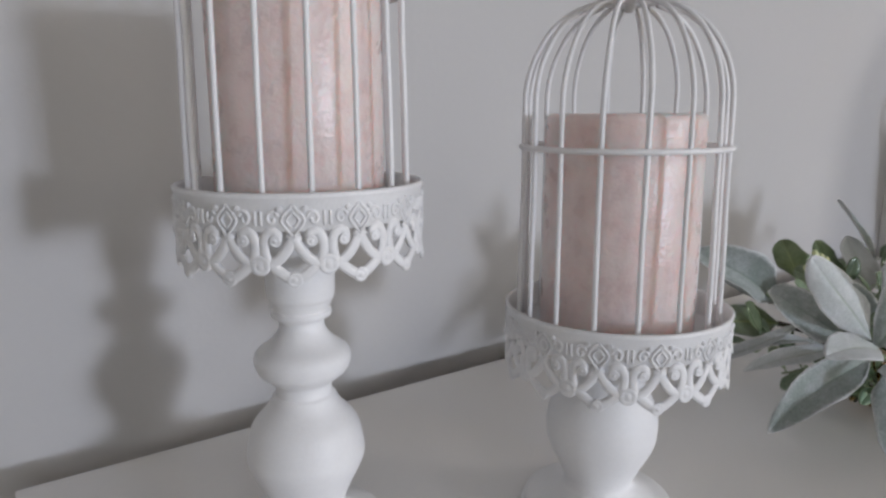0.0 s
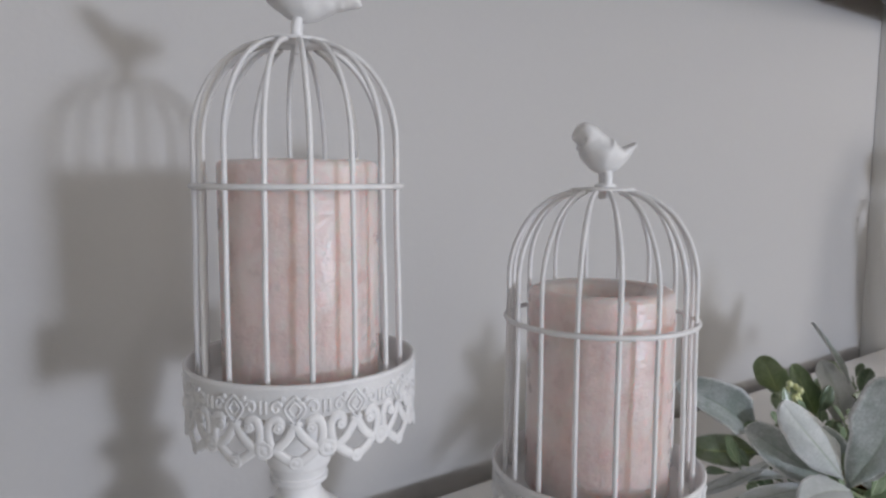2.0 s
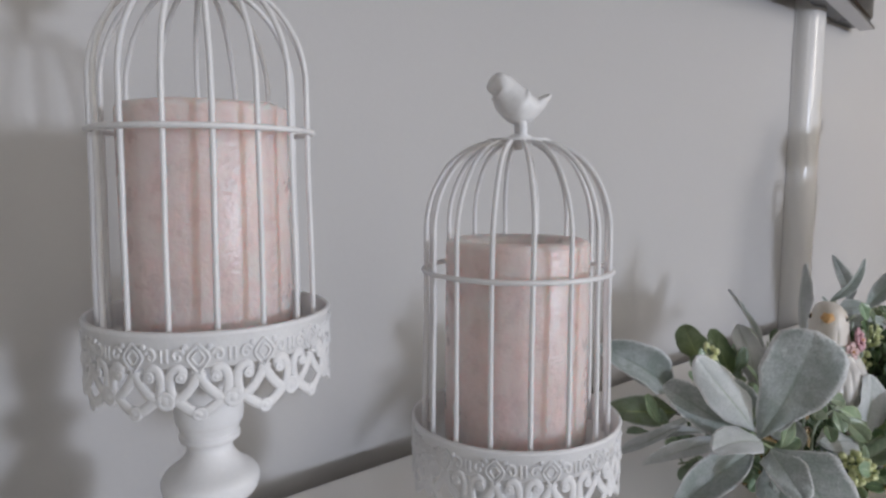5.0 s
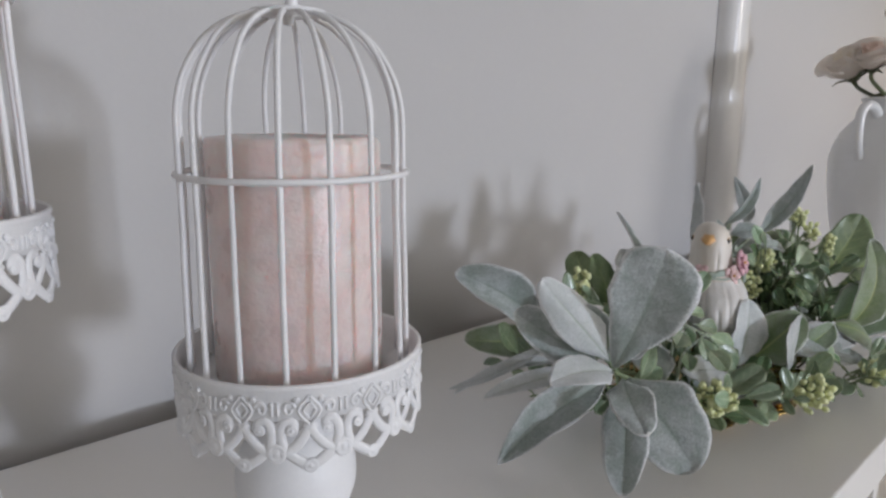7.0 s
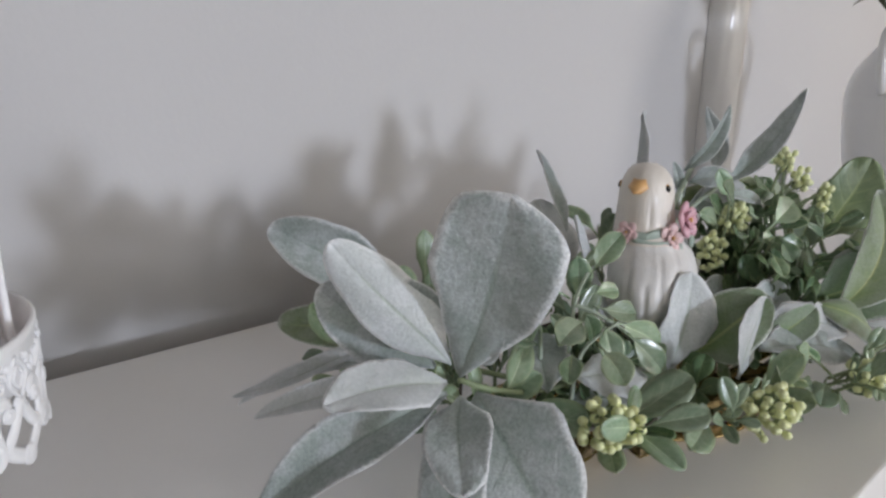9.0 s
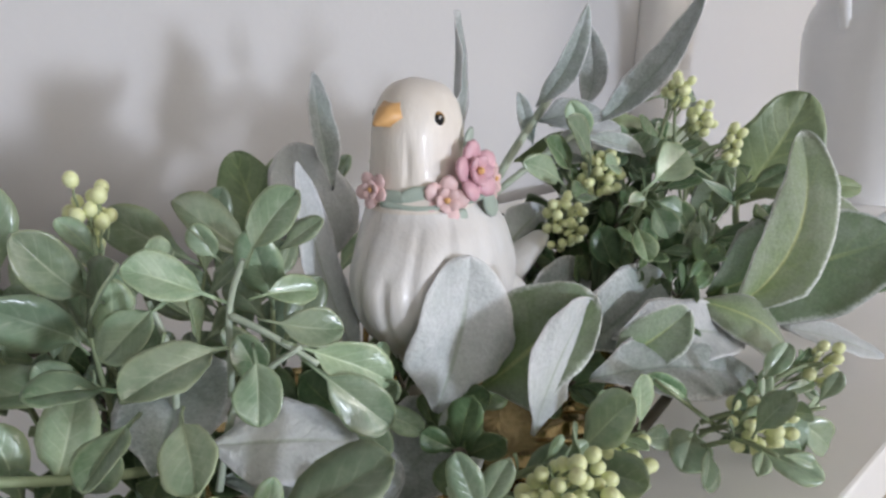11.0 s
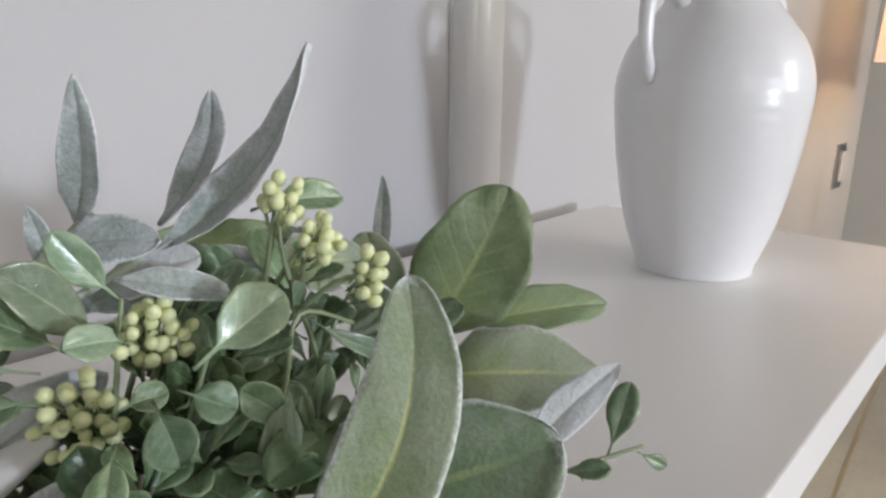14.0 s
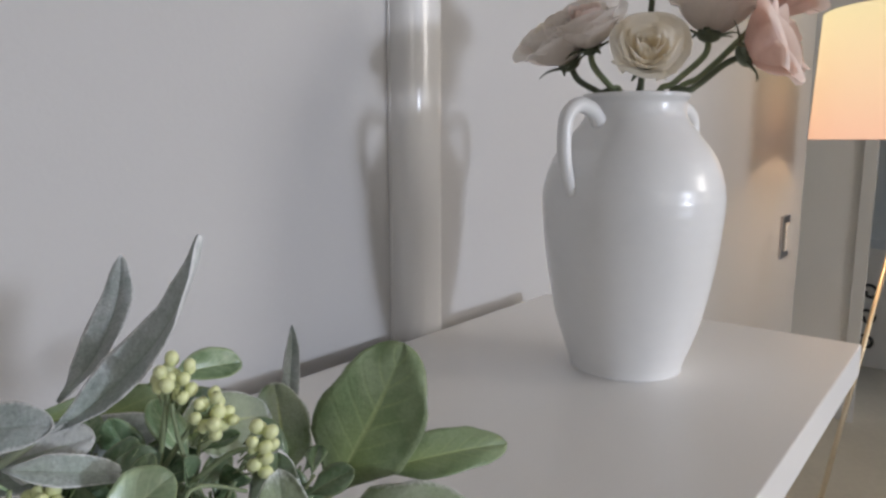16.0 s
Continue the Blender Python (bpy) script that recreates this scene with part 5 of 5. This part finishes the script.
blade((0.526, 0.141, 0.813), (0.545, 0.127, 0.792), 0.0140, GL, 7)
blade((0.520, 0.152, 0.822), (0.540, 0.141, 0.818), 0.0110, GL, 8)
blade((0.520, 0.156, 0.827), (0.538, 0.150, 0.826), 0.0090, MG, 9)
blade((0.492, 0.180, 0.826), (0.473, 0.175, 0.848), 0.0130, GL, 10)
blade((0.487, 0.156, 0.811), (0.466, 0.150, 0.821), 0.0105, MG, 11)
blade((0.490, 0.126, 0.820), (0.484, 0.109, 0.811), 0.0125, GL, 12)
blade((0.484, 0.136, 0.816), (0.469, 0.124, 0.811), 0.0095, MG, 13)
blade((0.524, 0.180, 0.829), (0.517, 0.180, 0.842), 0.0085, GL, 14)
blade((0.503, 0.190, 0.832), (0.512, 0.184, 0.834), 0.0100, GL, 15)
blade((0.520, 0.150, 0.802), (0.513, 0.150, 0.820), 0.0095, MG, 16)
# whorls at the far end
for pts in (((0.690, 0.180, 0.800), (0.692, 0.176, 0.825), (0.696, 0.177, 0.846)), ((0.700, 0.165, 0.795), (0.704, 0.158, 0.815), (0.708, 0.154, 0.832)),
            ((0.690, 0.155, 0.790), (0.688, 0.148, 0.815), (0.687, 0.143, 0.830)), ((0.715, 0.150, 0.790), (0.727, 0.147, 0.815), (0.738, 0.153, 0.836), (0.757, 0.150, 0.829)),
            ((0.745, 0.150, 0.790), (0.750, 0.160, 0.815), (0.742, 0.163, 0.845), (0.740, 0.164, 0.862)), ((0.750, 0.160, 0.815), (0.762, 0.158, 0.835), (0.768, 0.152, 0.846))):
    part("stem", tube(bmesh.new(), smooth_line(pts, 5), 0.0009, 8, taper=0.0007), STEM, greens)
blade((0.689, 0.172, 0.836), (0.664, 0.165, 0.862), 0.0145, GL, 21)
blade((0.696, 0.178, 0.845), (0.681, 0.178, 0.867), 0.0112, GL, 22)
blade((0.679, 0.175, 0.835), (0.657, 0.170, 0.855), 0.0110, MG, 23)
blade((0.672, 0.172, 0.834), (0.639, 0.165, 0.847), 0.0108, GL, 24)
blade((0.704, 0.156, 0.829), (0.732, 0.150, 0.845), 0.0180, GL, 25)
blade((0.686, 0.141, 0.831), (0.686, 0.129, 0.818), 0.0130, MG, 26)
blade((0.694, 0.145, 0.829), (0.705, 0.135, 0.824), 0.0112, MG, 27)
blade((0.681, 0.150, 0.827), (0.692, 0.145, 0.829), 0.0085, MG, 28)
blade((0.676, 0.141, 0.823), (0.666, 0.125, 0.814), 0.0100, MG, 29)
blade((0.667, 0.155, 0.832), (0.645, 0.145, 0.838), 0.0110, MG, 30)
blade((0.689, 0.158, 0.839), (0.672, 0.152, 0.846), 0.0100, GL, 31)
blade((0.741, 0.180, 0.863), (0.773, 0.173, 0.867), 0.0130, MG, 32)
blade((0.725, 0.140, 0.822), (0.711, 0.135, 0.804), 0.0070, GL, 33)
blade((0.723, 0.138, 0.822), (0.719, 0.132, 0.806), 0.0050, GL, 34)
blade((0.747, 0.140, 0.805), (0.708, 0.125, 0.805), 0.0170, (SHADED_GREEN, MIDGREEN), 35)
blade((0.721, 0.170, 0.838), (0.735, 0.165, 0.847), 0.0115, MG, 37)
blade((0.738, 0.155, 0.836), (0.768, 0.140, 0.818), 0.0065, GL, 38)
blade((0.724, 0.140, 0.809), (0.710, 0.140, 0.826), 0.0110, MG, 39)
large_leaf((0.690, 0.203, 0.856), (0.712, 0.184, 0.858), 0.0165, (-0.5, -0.6, 0.6), VV, 0.10, 0.15, "oval")
large_leaf((0.710, 0.212, 0.849), (0.802, 0.190, 0.835), 0.0210, (-0.5, -0.7, 0.5), DD, 0.05, 0.15, "lance")
large_leaf((0.696, 0.182, 0.850), (0.728, 0.169, 0.841), 0.0105, (-0.5, -0.5, 0.7), VV, 0.10, 0.25, "lance")
# sprig at the table's front
for pts in (((0.650, 0.090, 0.762), (0.662, 0.082, 0.774), (0.668, 0.077, 0.786)), ((0.655, 0.087, 0.766), (0.640, 0.090, 0.778), (0.630, 0.098, 0.788))):
    part("stem", tube(bmesh.new(), smooth_line(pts, 5), 0.0009, 8, taper=0.0006), STEM, greens)
blade((0.648, 0.090, 0.768), (0.629, 0.084, 0.762), 0.0150, GL, 41)
blade((0.664, 0.078, 0.778), (0.668, 0.062, 0.764), 0.0165, GL, 42)
blade((0.673, 0.072, 0.770), (0.690, 0.060, 0.757), 0.0130, GL, 43)
blade((0.645, 0.091, 0.774), (0.630, 0.100, 0.789), 0.0060, MG, 44)
blade((0.662, 0.080, 0.781), (0.676, 0.075, 0.795), 0.0080, GL, 45)
blade((0.672, 0.078, 0.776), (0.690, 0.070, 0.779), 0.0050, MG, 46)

# dark inner leaves near the middle; their colour carries the shade of the gaps
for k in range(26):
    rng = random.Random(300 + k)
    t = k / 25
    sprig((0.47 + 0.30 * t, 0.165 + rng.uniform(-0.04, 0.05), 0.760), (rng.uniform(-0.6, 0.6), rng.uniform(-0.6, 0.6), 0.6), 0.028, 7, 1.1, 330 + k, GAP_SHADE_LEAVES, DARKSTEM)

# more of them added at the far end to darken the gaps there
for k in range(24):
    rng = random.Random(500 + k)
    sprig((rng.uniform(0.67, 0.755), rng.uniform(0.125, 0.21), rng.uniform(0.762, 0.788)), (rng.uniform(-0.6, 0.6), rng.uniform(-0.6, 0.6), 0.7), 0.035, 7, 1.2, 530 + k, GAP_SHADE_LEAVES, DARKSTEM)

# berries
BERRY_MESH = mesh_of("berry", tube(ball(bmesh.new(), (0, 0, 0), (1, 1, 1.16), u=10, v=8), [(0, 0, -1.0), (0.15, 0, -2.2), (0, 0.1, -3.6)], 0.17, 5, 1), [BERRY, STEM])


def berries(centre, reach, count, seed, root, size=0.00224):
    rng = random.Random(seed)
    centre, root = Vector(centre), Vector(root)
    bm = bmesh.new()
    tube(bm, smooth_line([root, root.lerp(centre, 0.6) + Vector((0, 0, 0.004)), centre], 4), 0.0010, 6)
    spots = []
    tries = 0
    while len(spots) < count and tries < 3000:
        tries += 1
        v = noise.random_unit_vector()
        q = Vector([rng.uniform(-1, 1) for _ in range(3)])
        if q.length > 1:
            continue
        p = centre + Vector((q.x * reach[0], q.y * reach[1], q.z * reach[2]))
        if all((p - o).length > size * 1.85 for o in spots):
            spots.append(p)
    cl = part("berry_stem", bm, STEM, greens)
    for p in spots:
        ob = part("berry", BERRY_MESH, None, cl)
        aim = (p - centre.lerp(root, 0.5) + Vector((0, 0, 0.003))).normalized()
        ob.matrix_basis = Matrix.Translation(p) @ aim.to_track_quat("Z", "Y").to_matrix().to_4x4() @ Matrix.Diagonal((*(size * rng.uniform(0.82, 1.12),) * 3, 1))


berries((0.682, 0.178, 0.814), (0.012, 0.008, 0.013), 34, 1, (0.695, 0.195, 0.800))
berries((0.704, 0.176, 0.833), (0.011, 0.008, 0.011), 34, 2, (0.700, 0.192, 0.808))
berries((0.741, 0.164, 0.870), (0.009, 0.007, 0.007), 15, 3, (0.738, 0.172, 0.835))
berries((0.750, 0.155, 0.858), (0.007, 0.006, 0.008), 14, 4, (0.738, 0.172, 0.835))
berries((0.759, 0.143, 0.846), (0.004, 0.004, 0.010), 11, 5, (0.742, 0.165, 0.830))
berries((0.695, 0.070, 0.783), (0.008, 0.007, 0.010), 12, 6, (0.670, 0.085, 0.770))
berries((0.652, 0.072, 0.775), (0.015, 0.010, 0.010), 28, 7, (0.650, 0.090, 0.768))
berries((0.572, 0.086, 0.778), (0.018, 0.012, 0.012), 52, 8, (0.580, 0.112, 0.768))
berries((0.605, 0.094, 0.772), (0.014, 0.010, 0.009), 28, 11, (0.600, 0.112, 0.766))
berries((0.487, 0.117, 0.789), (0.017, 0.012, 0.011), 54, 9, (0.505, 0.140, 0.780))
berries((0.503, 0.228, 0.835), (0.007, 0.007, 0.017), 18, 10, (0.500, 0.215, 0.795))

# ---- gold leaf dish under the greenery ----
dish = thing("leaf_dish", "gold foil dish of overlapping leaves under the greenery", "dish", pose(0.60, 0.172, TABLE_Z))
part("base", lathe(bmesh.new(), [(0, 0.0), (0.05, 0.0), (0.062, 0.002), (0.062, 0.0032), (0.05, 0.0016), (0, 0.0014)], 40), GOLD, dish)
for k in range(20):
    rng = random.Random(700 + k)
    a = 2 * math.pi * k / 20 + rng.uniform(-0.1, 0.1)
    rx, ry = 0.125, 0.058
    b = (0.60 * rx * math.cos(a), 0.60 * ry * math.sin(a), 0.003)
    t = (rx * math.cos(a), ry * math.sin(a), rng.uniform(0.005, 0.014))
    part("leaf", leaf_mesh("leaf", b, t, 0.019, (0, 0, 1), (GOLD,), 0.02, 0.35, "oval", 0, 8, False, k, 0.0005), None, dish)
